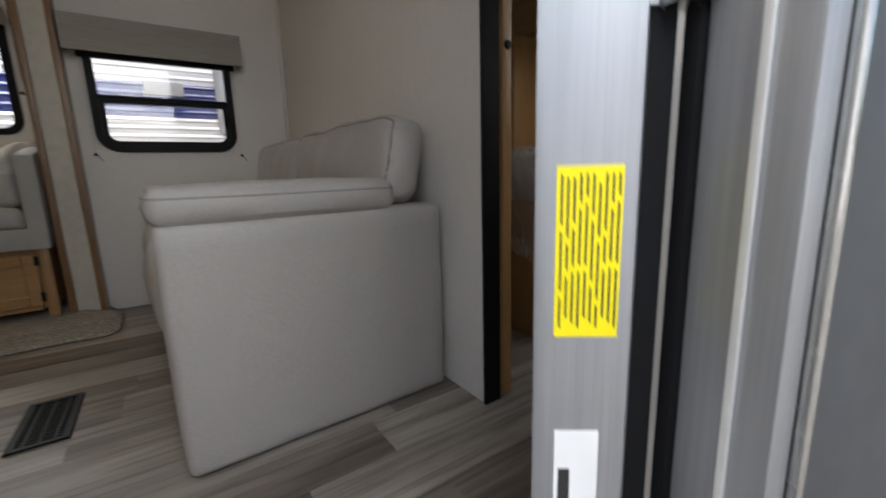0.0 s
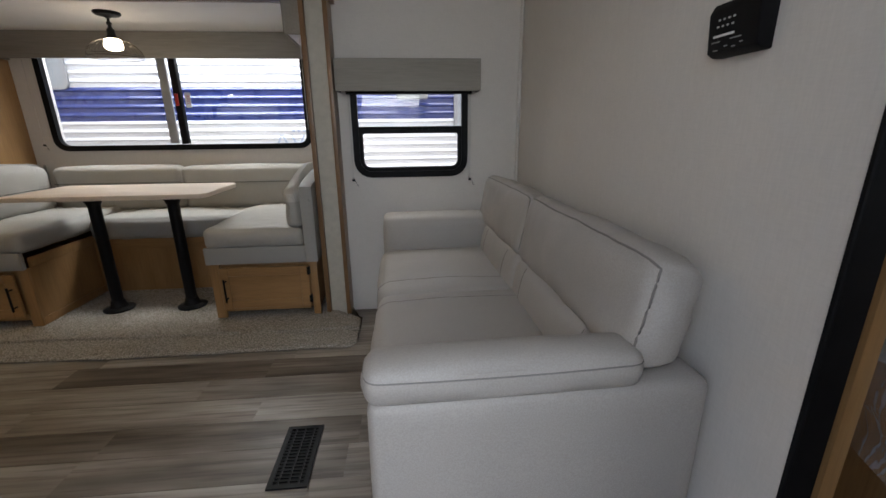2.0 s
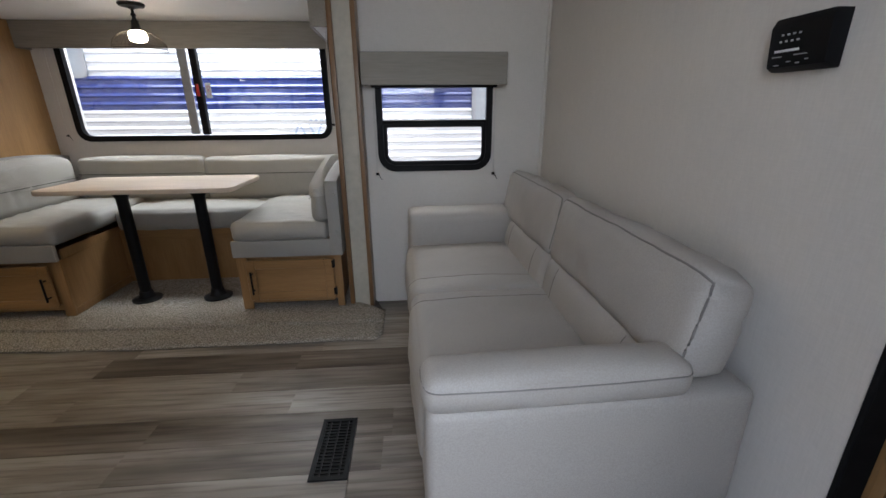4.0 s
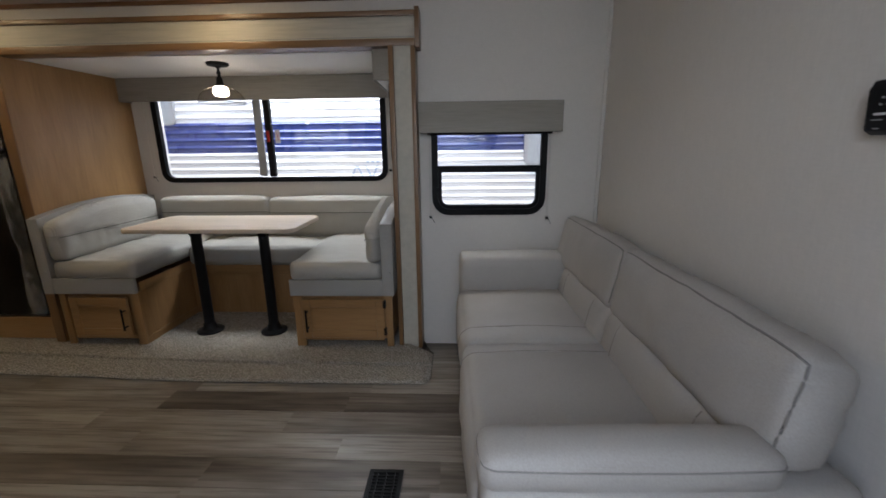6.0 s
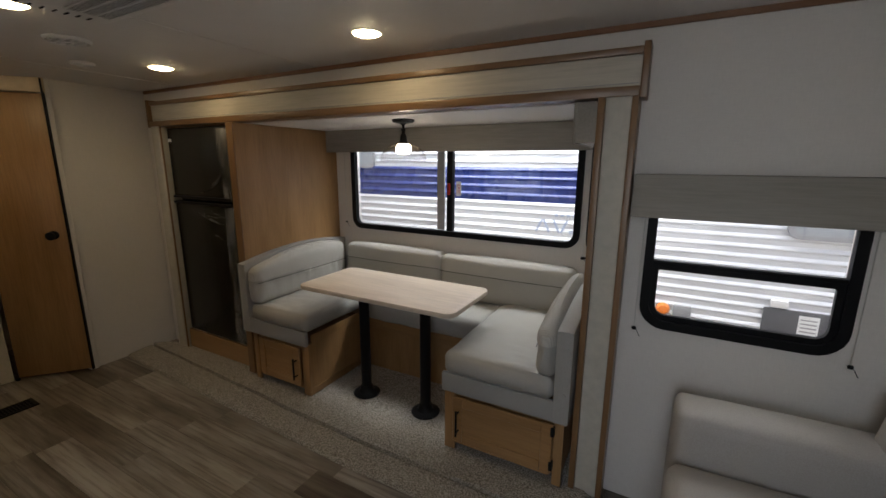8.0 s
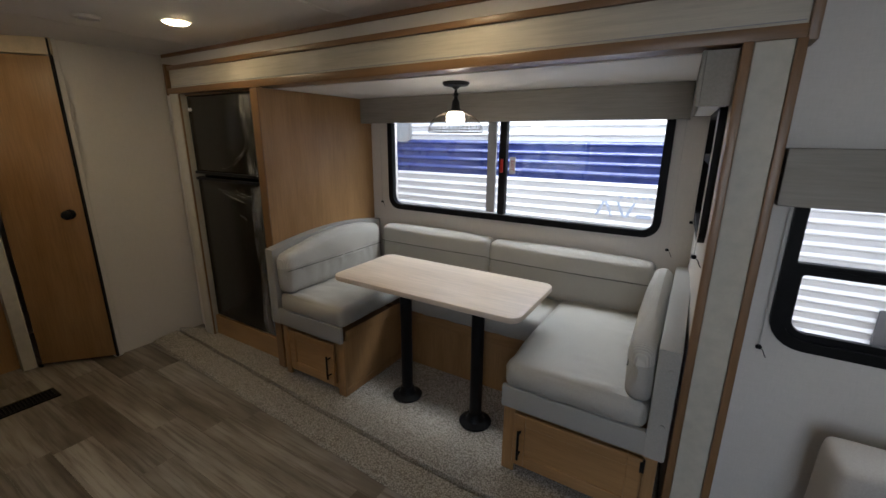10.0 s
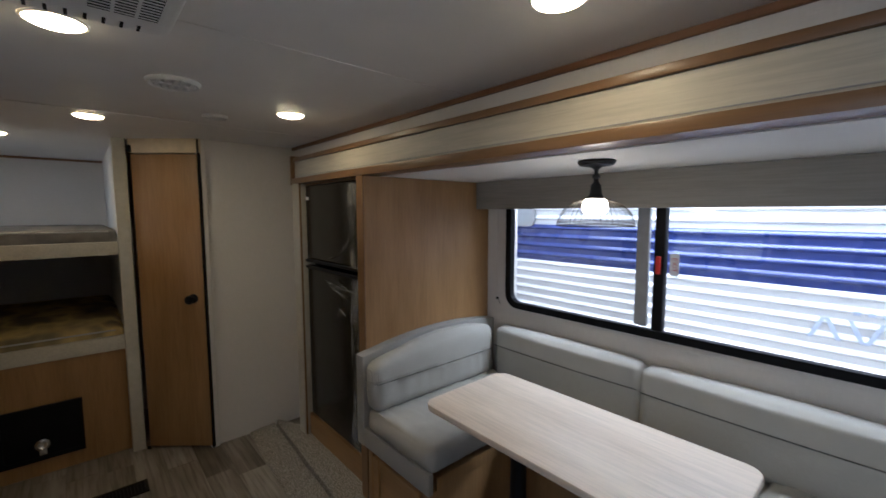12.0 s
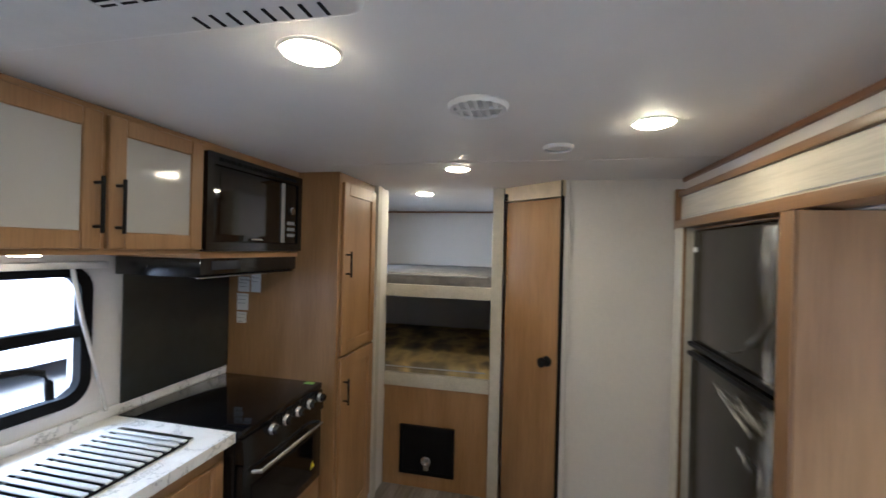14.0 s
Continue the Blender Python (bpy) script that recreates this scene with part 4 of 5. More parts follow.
for z0, z1 in ((0.21, 1.200), (1.216, 1.698)):
    d = part("door", box(-2.838, -2.165, 3.020, 3.073, z0, z1, 0.012, 3), FRIDGE, fr, "glossy black door")
    top = z1 < 1.21
    zh = z1 - 0.012 if top else z0 + 0.012
    part("handle", box(-2.82, -2.18, 3.000, 3.022, zh - 0.009, zh + 0.009, 0.006), BLACK, d, "black grip along the door edge")
    f = bmesh.new()
    rows_ = []
    for i in range(41):
        z = z0 + 0.012 + (z1 - z0 - 0.03) * i / 40
        lo = -2.262 + 0.022 * noise.noise(Vector((z * 5, z0, 7.7)))
        rows_.append([f.verts.new((lo + (-2.166 - lo) * j / 11, 3.012 - 0.014 * abs(noise.noise(Vector((j * 0.8, z * 2.2, 3.1)))) - 0.008 * abs(noise.noise(Vector((j * 1.7, z * 15, 5.1)))), z)) for j in range(12)])
    for a, b in zip(rows_, rows_[1:]):
        for j in range(11):
            f.faces.new((a[j], a[j + 1], b[j + 1], b[j]))
    part("film_strip", f, FILM, d, "crumpled clear protective film")
    folds = ((-2.54, 1.262, -2.245, 1.405, 0.012, 2.2), (-2.40, 1.32, -2.24, 1.42, 0.016, 1.8)) if not top else ((-2.60, 1.135, -2.24, 1.095, 0.007, 0.6), (-2.56, 1.115, -2.30, 1.06, 0.009, 0.8), (-2.42, 1.15, -2.24, 1.10, 0.008, 0.5), (-2.40, 0.985, -2.31, 0.955, 0.006, 0.8))
    for n_, (ax, az, bx, bz, wide, bow) in enumerate(folds):
        fb = bmesh.new()
        fold_rows = []
        for i in range(21):
            u = i / 20
            w = wide * math.sin(math.pi * min(0.97, u + 0.04)) * (1 + 0.6 * noise.noise(Vector((u * 6, n_ * 3.3, z0))))
            cz = az + (bz - az) * u ** bow + 0.004 * noise.noise(Vector((u * 9, n_, 2.2)))
            fold_rows.append([fb.verts.new((ax + (bx - ax) * u, 3.016 - 0.012 * math.sin(math.pi * k / 4) * (0.4 + u) - 0.004 * abs(noise.noise(Vector((u * 11, k, n_)))), cz + w * (k / 4 - 0.5))) for k in range(5)])
        for a, b in zip(fold_rows, fold_rows[1:]):
            for k in range(4):
                fb.faces.new((a[k], a[k + 1], b[k + 1], b[k]))
        part("film_fold", fb, FILM, d, "loose fold of clear film")
part("badge", box(-2.83, -2.79, 3.017, 3.0198, 1.606, 1.626), PAPER, fr, "small pale badge")

# ---------------------------------------------------------------- sofa
sofa = thing("sofa", (0.8, 2.17, 0.0), "light grey vinyl two-seat sofa with a padded back against the partition", "sofa")
part("base", box(0.455, 1.10, 1.486, 2.80, 0.012, 0.34, 0.015), SOFA, sofa)
for ya, yb in ((1.362, 1.484), (2.795, 2.985)):
    near = ya < 2
    bm = cushion(0.424, 1.140 if near else 1.172, ya, yb, 0.006, 0.587 if near else 0.648, 0.022 if near else 0.035, 0.004, 0.0012, ya, 0.05)
    arm = part("arm", bm, SOFA, sofa, "boxy arm panel")
    if near:
        pad = cushion(0.420, 0.985, ya - 0.004, yb - 0.008, 0.580, 0.664, 0.030, 0.008, 0.001, 2.5, 0.018)
        zz = 0.640
        path = [(0.4262 - 0.004 * (1 - (k / 6) ** 2), ya + 0.075 - 0.040 * k / 6 + 0.03, zz + 0.002 * (1 - k / 6)) for k in range(7)]
        path += [(0.4625 - 0.0335 * math.cos(radians(18 * k)), ya + 0.029 - 0.0335 * math.sin(radians(18 * k)), zz) for k in range(1, 5)]
        path += [(0.4625 + 0.499 * k / 16, ya - 0.0045 - 0.0066 * (1 - (k / 8 - 1) ** 2), zz) for k in range(17)]
        path += [(0.9625 + 0.031 * math.sin(radians(18 * k)), ya + 0.029 - 0.0335 * math.cos(radians(18 * k)), zz) for k in range(1, 6)]
        path = hug(pad, path, 0.0005, 2)
        part("arm_pad", pad, SOFA, arm, "stitched arm pad")
        part("seam", tube(path, 0.0018, 6), SOFASEAM, arm, "stitched seam")
for ya, yb, sd in ((1.488, 2.188, 0.0), (2.192, 2.79, 5.0)):
    bm = cushion(0.414, 0.97, ya, yb, 0.30, 0.485, 0.045, 0.018, 0.004, sd, 0.022)
    ys = 2.19 + (0.105 if ya > 2 else -0.105)
    seam = hug(bm, [(0.395, ys, 0.34), (0.395, ys, 0.43), (0.42, ys, 0.48), (0.50, ys, 0.50), (0.70, ys, 0.505), (0.93, ys, 0.50)], 0.0002, 6)
    sc = part("seat_cushion", bm, SOFA, sofa)
    part("seam", tube(seam, 0.0016, 6), SOFASEAM, sc, "stitched seam")
    part("front_panel", cushion(0.430, 0.46, ya + 0.004, yb - 0.004, 0.02, 0.31, 0.012, 0.004, 0.001, sd, 0.05), SOFA, sofa)


def lean(p):
    return (p.x + 0.20 * (p.z - 0.45) - 0.025, p.y, p.z)


for ya, yb, sd in ((1.470, 2.189, 1.0), (2.191, 2.80, 6.0)):
    bm = cushion(0.952, 1.085, ya, yb, 0.43, 0.626, 0.050, 0.014, 0.004, sd, 0.018, lean)
    seams = [hug(bm, [lean(Vector((0.940, yy, z))) for z in (0.46, 0.52, 0.57, 0.61)], 0.0002, 5) for yy in (ya + 0.12, yb - 0.13)]
    lc = part("lumbar_cushion", bm, SOFA, sofa)
    for seam in seams:
        part("seam", tube(seam, 0.0016, 6), SOFASEAM, lc, "stitched seam")


def slumped(ya, yb, seed):
    """Headrest: leaning, its top sloping to the back, creased along the end seam."""
    near = ya < 2

    def f(p):
        q = Vector(lean(p))
        d = p.y - ya if near else yb - p.y
        top = max(0.0, (p.z - 0.60) / 0.25)
        q.z -= 0.030 * top * max(0.0, min(1.0, (p.x - 0.965) / 0.10))
        if d < 0.15:
            q.z -= 0.010 * (1 - max(0.0, d) / 0.15) ** 2 * top
        e = math.exp(-max(0.0, d) / 0.09)
        crease = noise.noise(Vector((p.x * 9, p.y * 6 + seed, p.z * 24 + 9 * p.y))) + 0.5 * noise.noise(Vector((p.x * 20, seed, p.z * 48)))
        q.x += 0.013 * crease * e
        q.y += (0.014 if near else -0.014) * abs(crease) * math.exp(-max(0.0, d) / 0.02)
        q.z += 0.004 * noise.noise(Vector((p.x * 14, p.y * 13, seed))) * top
        return q
    return f


for ya, yb, sd in ((1.390, 2.19, 2.0), (2.192, 2.955, 7.0)):
    form = slumped(ya, yb, sd)
    hb_ = cushion(0.948, 1.070, ya, yb, 0.596, 0.850, 0.040, 0.012, 0.008, sd, 0.016, form)
    xf = 0.958
    seam = [form(Vector(p)) for p in ((xf, ya + 0.0105, 0.63), (xf, ya + 0.0105, 0.75), (xf, ya + 0.0105, 0.808), (xf + 0.003, ya + 0.020, 0.828), (xf, ya + 0.05, 0.8353), (xf - 0.001, (ya + yb) / 2, 0.8355), (xf, yb - 0.05, 0.8353), (xf + 0.003, yb - 0.020, 0.828), (xf, yb - 0.0105, 0.808), (xf, yb - 0.0105, 0.63))]
    seam = hug(hb_, seam, 0.0014, 8)
    hc = part("headrest", hb_, SOFA, sofa, "plump padded headrest")
    part("welt", tube(seam, 0.0028, 8), SOFASEAM, hc, "stitched welt")
# the sofa stands slightly askew to the partition
sofa.rotation_euler = (0, 0, radians(1.7))

# ---------------------------------------------------------------- entry door and its frame
frame_ob = thing("door_1", (0.38, 0.62, -0.02), "brushed aluminium entry door frame", "door frame")
frame_ob["kind"] = "structure"


def strip(poly, z0, z1, bev=0.0):
    return prism(poly, z0, z1, 'z', None, bev)


part("hinge_jamb", strip([(0.702, 0.568), (0.705, 0.560), (0.756, 0.521), (0.762, 0.523), (0.762, 0.545), (0.89, 0.645), (0.89, 0.659), (0.80, 0.659)], -0.06, 1.93), ALU, frame_ob, "brushed aluminium hinge jamb")
part("latch_jamb", strip([(0.045, 0.575), (0.060, 0.575), (0.060, 0.66), (-0.12, 0.66), (-0.12, 0.645), (0.045, 0.63)], -0.06, 1.93), ALU, frame_ob, "brushed aluminium latch jamb")
part("head_jamb", box(-0.12, 0.88, 0.575, 0.6595, 1.931, 1.985), ALU, frame_ob)
part("sill", box(-0.11, 0.87, 0.575, 0.72, -0.055, -0.002, 0.004), ALU, frame_ob, "ribbed aluminium threshold")
part("gasket", strip([(0.7625, 0.523), (0.776, 0.512), (0.784, 0.530), (0.765, 0.546)], -0.04, 1.92), RUBBER, frame_ob, "black rubber gasket")
lab = part("warning_label", strip([(0.7105, 0.5556), (0.7480, 0.5269), (0.7476, 0.5264), (0.7101, 0.5551)], 0.552, 0.680), YELLOW, frame_ob, "yellow warning label with unreadable print")
for i in range(10):
    s = 0.06 + 0.86 * i / 9
    px_, py_ = 0.7105 + 0.0375 * s, 0.5552 - 0.0287 * s
    z = 0.560 + 0.004 * ((i * 5) % 3)
    while z < 0.660:
        ln = 0.010 + 0.034 * abs(math.sin(i * 3.7 + z * 61))
        part("print_line", strip([(px_, py_), (px_ + 0.0011, py_ - 0.0008), (px_ + 0.0004, py_ - 0.0016), (px_ - 0.0007, py_ - 0.0008)], z, min(z + ln, 0.674)), INK, lab)
        z += ln + 0.006
lab2 = part("serial_label", strip([(0.7125, 0.5541), (0.7400, 0.5330), (0.7396, 0.5325), (0.7121, 0.5536)], 0.39, 0.472), PAPER, frame_ob, "white serial label")
part("code_block", strip([(0.7150, 0.5520), (0.7225, 0.5462), (0.7221, 0.5457), (0.7146, 0.5515)], 0.395, 0.438), INK, lab2)

door = thing("entry_door", (0.79, 0.50, -0.02), "open grey entry door with brushed aluminium edges", "door", "", -12)
part("slab", box(0.019, 0.64, -0.066, -0.015, 0.02, 1.90, 0.004), plain("grey_door_skin", (0.055, 0.06, 0.065), 0.5, bump=0.15, bscale=700), door, "dark grey door skin")
part("edge", box(-0.004, 0.018, -0.070, -0.004, 0.015, 1.905, 0.003), ALU, door, "brushed aluminium door edge")
part("edge_rib", box(-0.008, -0.0045, -0.046, -0.040, 0.015, 1.905, 0.001), SATIN, door, "bright rib")
part("face_rib", box(0.019, 0.028, -0.076, -0.0665, 0.015, 1.905, 0.003), CHROME, door, "bright edge moulding")
part("seal", box(-0.010, 0.030, -0.0035, 0.010, 0.02, 1.90, 0.004), RUBBER, door, "black door seal")
for hz in (0.825, 0.905, 1.02):
    h = part("hinge", box(-0.030, 0.006, -0.012, 0.016, hz - 0.024, hz + 0.024, 0.004), CHROME, door, "bright aluminium hinge knuckle")
    part("leaf", strip([(-0.030, 0.0145), (-0.056, 0.0350), (-0.058, 0.0325), (-0.032, 0.0110)], hz - 0.022, hz + 0.022), ALU, h, "hinge leaf on the jamb")
    for k in (-0.013, 0.013):
        part("rivet", lathe([(0, -0.006), (0.003, -0.005), (0.0042, 0)], (-0.044, 0.0215, hz + k), 10, None, 'y'), CHROME, h, "domed rivet")

step = thing("entry_step", (0.38, 0.38, -0.70), "black folding metal entry step below the door", "step")
part("tread", box(0.06, 0.70, 0.18, 0.55, -0.36, -0.33, 0.006), BLACKMETAL, step)
part("tread", box(0.06, 0.70, -0.10, 0.17, -0.58, -0.55, 0.006), BLACKMETAL, step)
for sx in (0.05, 0.692):
    part("stringer", prism([(0.56, -0.05), (0.56, -0.40), (-0.08, -0.70), (-0.12, -0.60)], sx, sx + 0.012, 'x'), BLACKMETAL, step)

# ---------------------------------------------------------------- control panel and floor registers
cp = thing("control_panel", (1.18, 1.55, 1.25), "black media control panel with small buttons on the partition", "control panel")
part("housing", prism([(1.1895, 1.246), (1.170, 1.246), (1.158, 1.254), (1.152, 1.325), (1.160, 1.341), (1.1895, 1.341)], 1.474, 1.602, 'y', None, 0.006), BLACK, cp, "black sloped housing")


def on_panel(name, y0, y1, z, h, mat, label):
    x = 1.158 - 0.006 * (z - 1.254) / 0.071
    part(name, box(x - 0.0016, x + 0.004, y0, y1, z - h / 2, z + h / 2, 0.0006, 1), mat, cp, label)


for k in range(2):
    for i in range(4):
        y = 1.530 + 0.0125 * i + 0.003 * k
        on_panel("button", y, y + 0.0055, 1.3105 - 0.0115 * k, 0.0035, GREYPL, "small grey button")
cp.location = (1.18, 1.499, 1.229)
on_panel("emblem", 1.530, 1.584, 1.2825, 0.0045, PAPER, "pale emblem strip")
for y, w, z in ((1.566, 0.022, 1.2725), (1.512, 0.028, 1.2735), (1.570, 0.012, 1.2575), (1.545, 0.009, 1.2625), (1.525, 0.009, 1.259), (1.508, 0.007, 1.264)):
    on_panel("caption", y, y + w, z, 0.0022, GREYPL, "tiny unreadable caption")


def register(x0, x1, y0, y1, label):
    r = thing("floor_register", ((x0 + x1) / 2, (y0 + y1) / 2, 0), label, "floor vent", "floor registers")
    part("frame", ring([(x0, y0), (x1, y0), (x1, y1), (x0, y1)], [(x0 + 0.016, y0 + 0.016), (x1 - 0.016, y0 + 0.016), (x1 - 0.016, y1 - 0.016), (x0 + 0.016, y1 - 0.016)], 0.001, 0.008, 'z'), BLACKMETAL, r)
    # black sheet stands for the unlit duct below the slats
    part("duct_shade", box(x0 + 0.01, x1 - 0.01, y0 + 0.01, y1 - 0.01, 0.0005, 0.002), RUBBER, r)
    for c in range(1, 4):
        x = x0 + (x1 - x0) * c / 4
        part("rib", box(x - 0.003, x + 0.003, y0 + 0.014, y1 - 0.014, 0.0025, 0.007), BLACKMETAL, r)
    n = int((y1 - y0 - 0.03) / 0.015)
    for i in range(1, n):
        y = y0 + 0.015 + (y1 - y0 - 0.03) * i / n
        part("slat", box(x0 + 0.014, x1 - 0.014, y - 0.003, y + 0.003, 0.0025, 0.0065), BLACKMETAL, r)


register(0.060, 0.190, 1.755, 2.040, "black louvred metal floor register beside the sofa")
register(-3.10, -2.975, 1.86, 2.14, "black louvred metal floor register near the washroom door")

# ---------------------------------------------------------------- washroom door and posts
dx, dy = -3.19 + 3.477, 2.51 - 2.184
dl, da = math.hypot(dx, dy), math.degrees(math.atan2(dy, dx))
wd = thing("washroom_door", (-3.477, 2.184, 0.0), "closed narrow maple washroom door with a dark knob", "door", "", da)
part("leaf", box(0.012, dl - 0.014, 0.004, 0.034, 0.018, 1.885, 0.003), MAPLE, wd)
part("head_rail", box(0.0, dl, 0.0, 0.04, 1.892, 1.978, 0.002), plain("pale_rail", (0.62, 0.50, 0.33), 0.5), wd, "pale wood head rail")
part("edge_seal", box(dl - 0.013, dl - 0.003, -0.004, 0.030, 0.01, 1.975), BLACK, wd, "black edge seal")
part("hinge", box(0.0, 0.022, -0.010, 0.003, 1.895, 1.94, 0.003), BLACKMETAL, wd, "black top hinge")
part("foot_guide", box(-0.002, 0.02, -0.008, 0.003, 0.0, 0.017, 0.002), BLACKMETAL, wd, "black foot guide")
part("knob", lathe([(0, 0.003), (0.028, 0.003), (0.029, -0.003), (0.022, -0.008), (0.011, -0.012), (0.010, -0.026), (0.020, -0.032), (0.027, -0.042), (0.026, -0.052), (0.016, -0.060), (0, -0.062)], (dl - 0.085, 0.001, 0.99), 24, None, 'y'), BLACKMETAL, wd, "dark round knob")
structure("trim_washroom_corner", boxes((-3.246, -3.205, 2.497, 2.545, 0, CZ), bevel=0.004), WALL, "off-white corner post of the washroom", "trim")
structure("trim_bunk_post", boxes((-3.545, -3.487, 2.108, 2.176, 0, CZ), bevel=0.003), WASH_Z, "whitewashed post beside the bunk opening", "trim")
structure("trim_pantry_post", boxes((-3.40, -3.335, 1.345, 1.408, 0, CZ), bevel=0.003), WASH_Z, "whitewashed post beside the pantry", "trim")
structure("wall_pantry_back", boxes((-3.56, -3.40, WALL_Y0, 1.39, 0, CZ)), WALL, "off-white vinyl partition behind the pantry", "wall")

# ---------------------------------------------------------------- bunks
bunk = thing("bunk_bed", (-4.2, 1.5, 0.0), "built-in double bunk with a maple front and whitewashed rails", "bunk bed")
part("front_panel", box(-3.585, -3.562, 1.392, 2.119, 0.0, 0.666, 0.002, 1), MAPLE, bunk, "maple front panel")
part("lower_rail", box(-3.585, -3.553, 1.392, 2.119, 0.6665, 0.755, 0.004), WASH, bunk, "whitewashed rail")
part("upper_rail", box(-3.585, -3.553, 1.392, 2.119, 1.268, 1.350, 0.004), WASH, bunk, "whitewashed rail")
part("lower_base", box(-5.045, -3.586, 0.725, 2.118, 0.62, 0.66), MAPLE_X, bunk)
part("upper_base", box(-5.045, -3.586, 0.725, 2.118, 1.275, 1.315), WASH, bunk)
m1 = single("mattress", cushion(-5.04, -3.60, 0.73, 2.112, 0.661, 0.80, 0.04, 0.02, 0.006, 1.5, 0.06), CAMO, (-4.3, 1.4, 0.661), "brown and tan camouflage-patterned bunk mattress", "mattress", "bunk mattresses")
m2 = single("mattress", cushion(-5.04, -3.60, 0.73, 2.112, 1.316, 1.425, 0.035, 0.01, 0.006, 9.5, 0.06), plain("dark_mattress", (0.14, 0.13, 0.125), 0.6, var=0.35, scale=8, bump=0.3), (-4.3, 1.4, 1.316), "dark grey bunk mattress wrapped in plastic", "mattress", "bunk mattresses")
for mt, zt in ((m1, 0.785), (m2, 1.412)):
    part("piping", tube([(-3.604, 0.78, zt), (-3.598, 1.3, zt), (-3.598, 1.6, zt), (-3.604, 2.07, zt)], 0.005, 8), GREYPL, mt, "grey edge piping")
hv = thing("heater_vent", (-3.55, 1.70, 0.08), "black heater panel with round chrome outlet on the bunk front", "vent")
part("panel", box(-3.5615, -3.548, 1.525, 1.875, 0.105, 0.405, 0.004), BLACK, hv, "black panel")
part("frame", ring([(1.515, 0.095), (1.885, 0.095), (1.885, 0.415), (1.515, 0.415)], [(1.54, 0.12), (1.86, 0.12), (1.86, 0.39), (1.54, 0.39)], -3.5615, -3.543, 'x'), BLACK, hv)
part("outlet", lathe([(0, 0.0), (0.026, 0.0), (0.034, 0.006), (0.034, 0.012), (0.022, 0.016), (0.014, 0.010), (0, 0.010)], (-3.549, 1.70, 0.19), 24, None, 'x'), CHROME, hv, "chrome round outlet")
part("outlet_stem", box(-3.548, -3.540, 1.682, 1.718, 0.128, 0.158, 0.004), CHROME, hv)

# ---------------------------------------------------------------- kitchen
base = thing("base_cabinet", (-1.6, 1.0, 0.0), "maple kitchen base cabinet below the marble counter", "cabinet")
part("body", box(-2.243, -0.97, 0.725, 1.25, 0.08, 0.60, 0.002, 1), MAPLE, base)
part("side_panel", box(-0.972, -0.955, 0.725, 1.25, 0.0, 0.848), MAPLE, base)
part("side_panel", box(-2.244, -2.228, 0.725, 1.25, 0.601, 0.848), MAPLE, base)
part("face_frame", box(-2.227, -0.973, 1.232, 1.25, 0.601, 0.848), MAPLE_X, base)
part("kick", box(-2.24, -0.98, 1.15, 1.18, 0.0, 0.0795), MAPLE_X, base)
for a, b in ((-2.225, -1.82), (-1.81, -1.405), (-1.395, -0.99)):
    d = shaker(base, "door", a, b, 0.12, 0.79, 1.2505, 1, 'y', (MAPLE, MAPLE), 0.06)
    bar_handle(d, (b - 0.03, 1.27, 0.56), (b - 0.03, 1.27, 0.68), (0, 0.03, 0))
SX0, SX1, SY0, SY1 = -2.10, -1.50, 0.90, 1.19
ct = thing("countertop", (-1.6, 1.0, 0.85), "white marble-look laminate counter with a grey vein", "countertop")
part("slab", ring([(-2.248, 0.722), (-0.95, 0.722), (-0.95, 1.298), (-2.248, 1.298)], [(SX0, SY0), (SX1, SY0), (SX1, SY1), (SX0, SY1)], 0.852, 0.890, 'z'), MARBLE, ct)
part("upstand", box(-2.86, -0.95, 0.722, 0.734, 0.8905, 0.930, 0.002, 1), MARBLE, ct)
sink = thing("sink", (-1.8, 1.05, 0.72), "stainless steel sink sunk in the counter", "sink")
part("basin", boxes((SX0 + 0.001, SX1 - 0.001, SY0 + 0.001, SY1 - 0.001, 0.70, 0.706), (SX0 + 0.001, SX0 + 0.008, SY0 + 0.001, SY1 - 0.001, 0.706, 0.886), (SX1 - 0.008, SX1 - 0.001, SY0 + 0.001, SY1 - 0.001, 0.706, 0.886), (SX0 + 0.008, SX1 - 0.008, SY0 + 0.001, SY0 + 0.008, 0.706, 0.886), (SX0 + 0.008, SX1 - 0.008, SY1 - 0.008, SY1 - 0.001, 0.706, 0.886)), plain("dark_sink", (0.05, 0.05, 0.052), 0.35, 0.6), sink)
rack = thing("drying_rack", (-1.8, 1.05, 0.89), "stainless roll-up drying rack over the sink", "dish rack")
for yy in (SY0 - 0.012, SY1 + 0.004):
    part("side_rail", box(SX0 - 0.03, SX1 + 0.01, yy - 0.008, yy + 0.008, 0.891, 0.899, 0.002, 1), RUBBER, rack, "dark end strip")
part("end_bar", box(SX0 - 0.055, SX0 - 0.030, SY0 - 0.02, SY1 + 0.012, 0.891, 0.901, 0.003), CHROME, rack)
for i in range(19):
    x = SX0 - 0.018 + i * 0.0325
    part("slat", box(x - 0.0095, x + 0.0095, SY0 - 0.018, SY1 + 0.012, 0.8995, 0.906, 0.002, 1), SATIN, rack, "steel slat")
fc = thing("faucet", (-1.72, 0.80, 0.89), "matte black gooseneck kitchen faucet", "faucet")
part("spout", tube([(-1.72, 0.80, 0.892), (-1.72, 0.80, 1.12), (-1.74, 0.805, 1.165), (-1.79, 0.815, 1.185), (-1.88, 0.835, 1.18), (-1.92, 0.845, 1.165), (-1.935, 0.85, 1.13), (-1.938, 0.85, 1.075)], 0.012, 12), BLACKMETAL, fc)
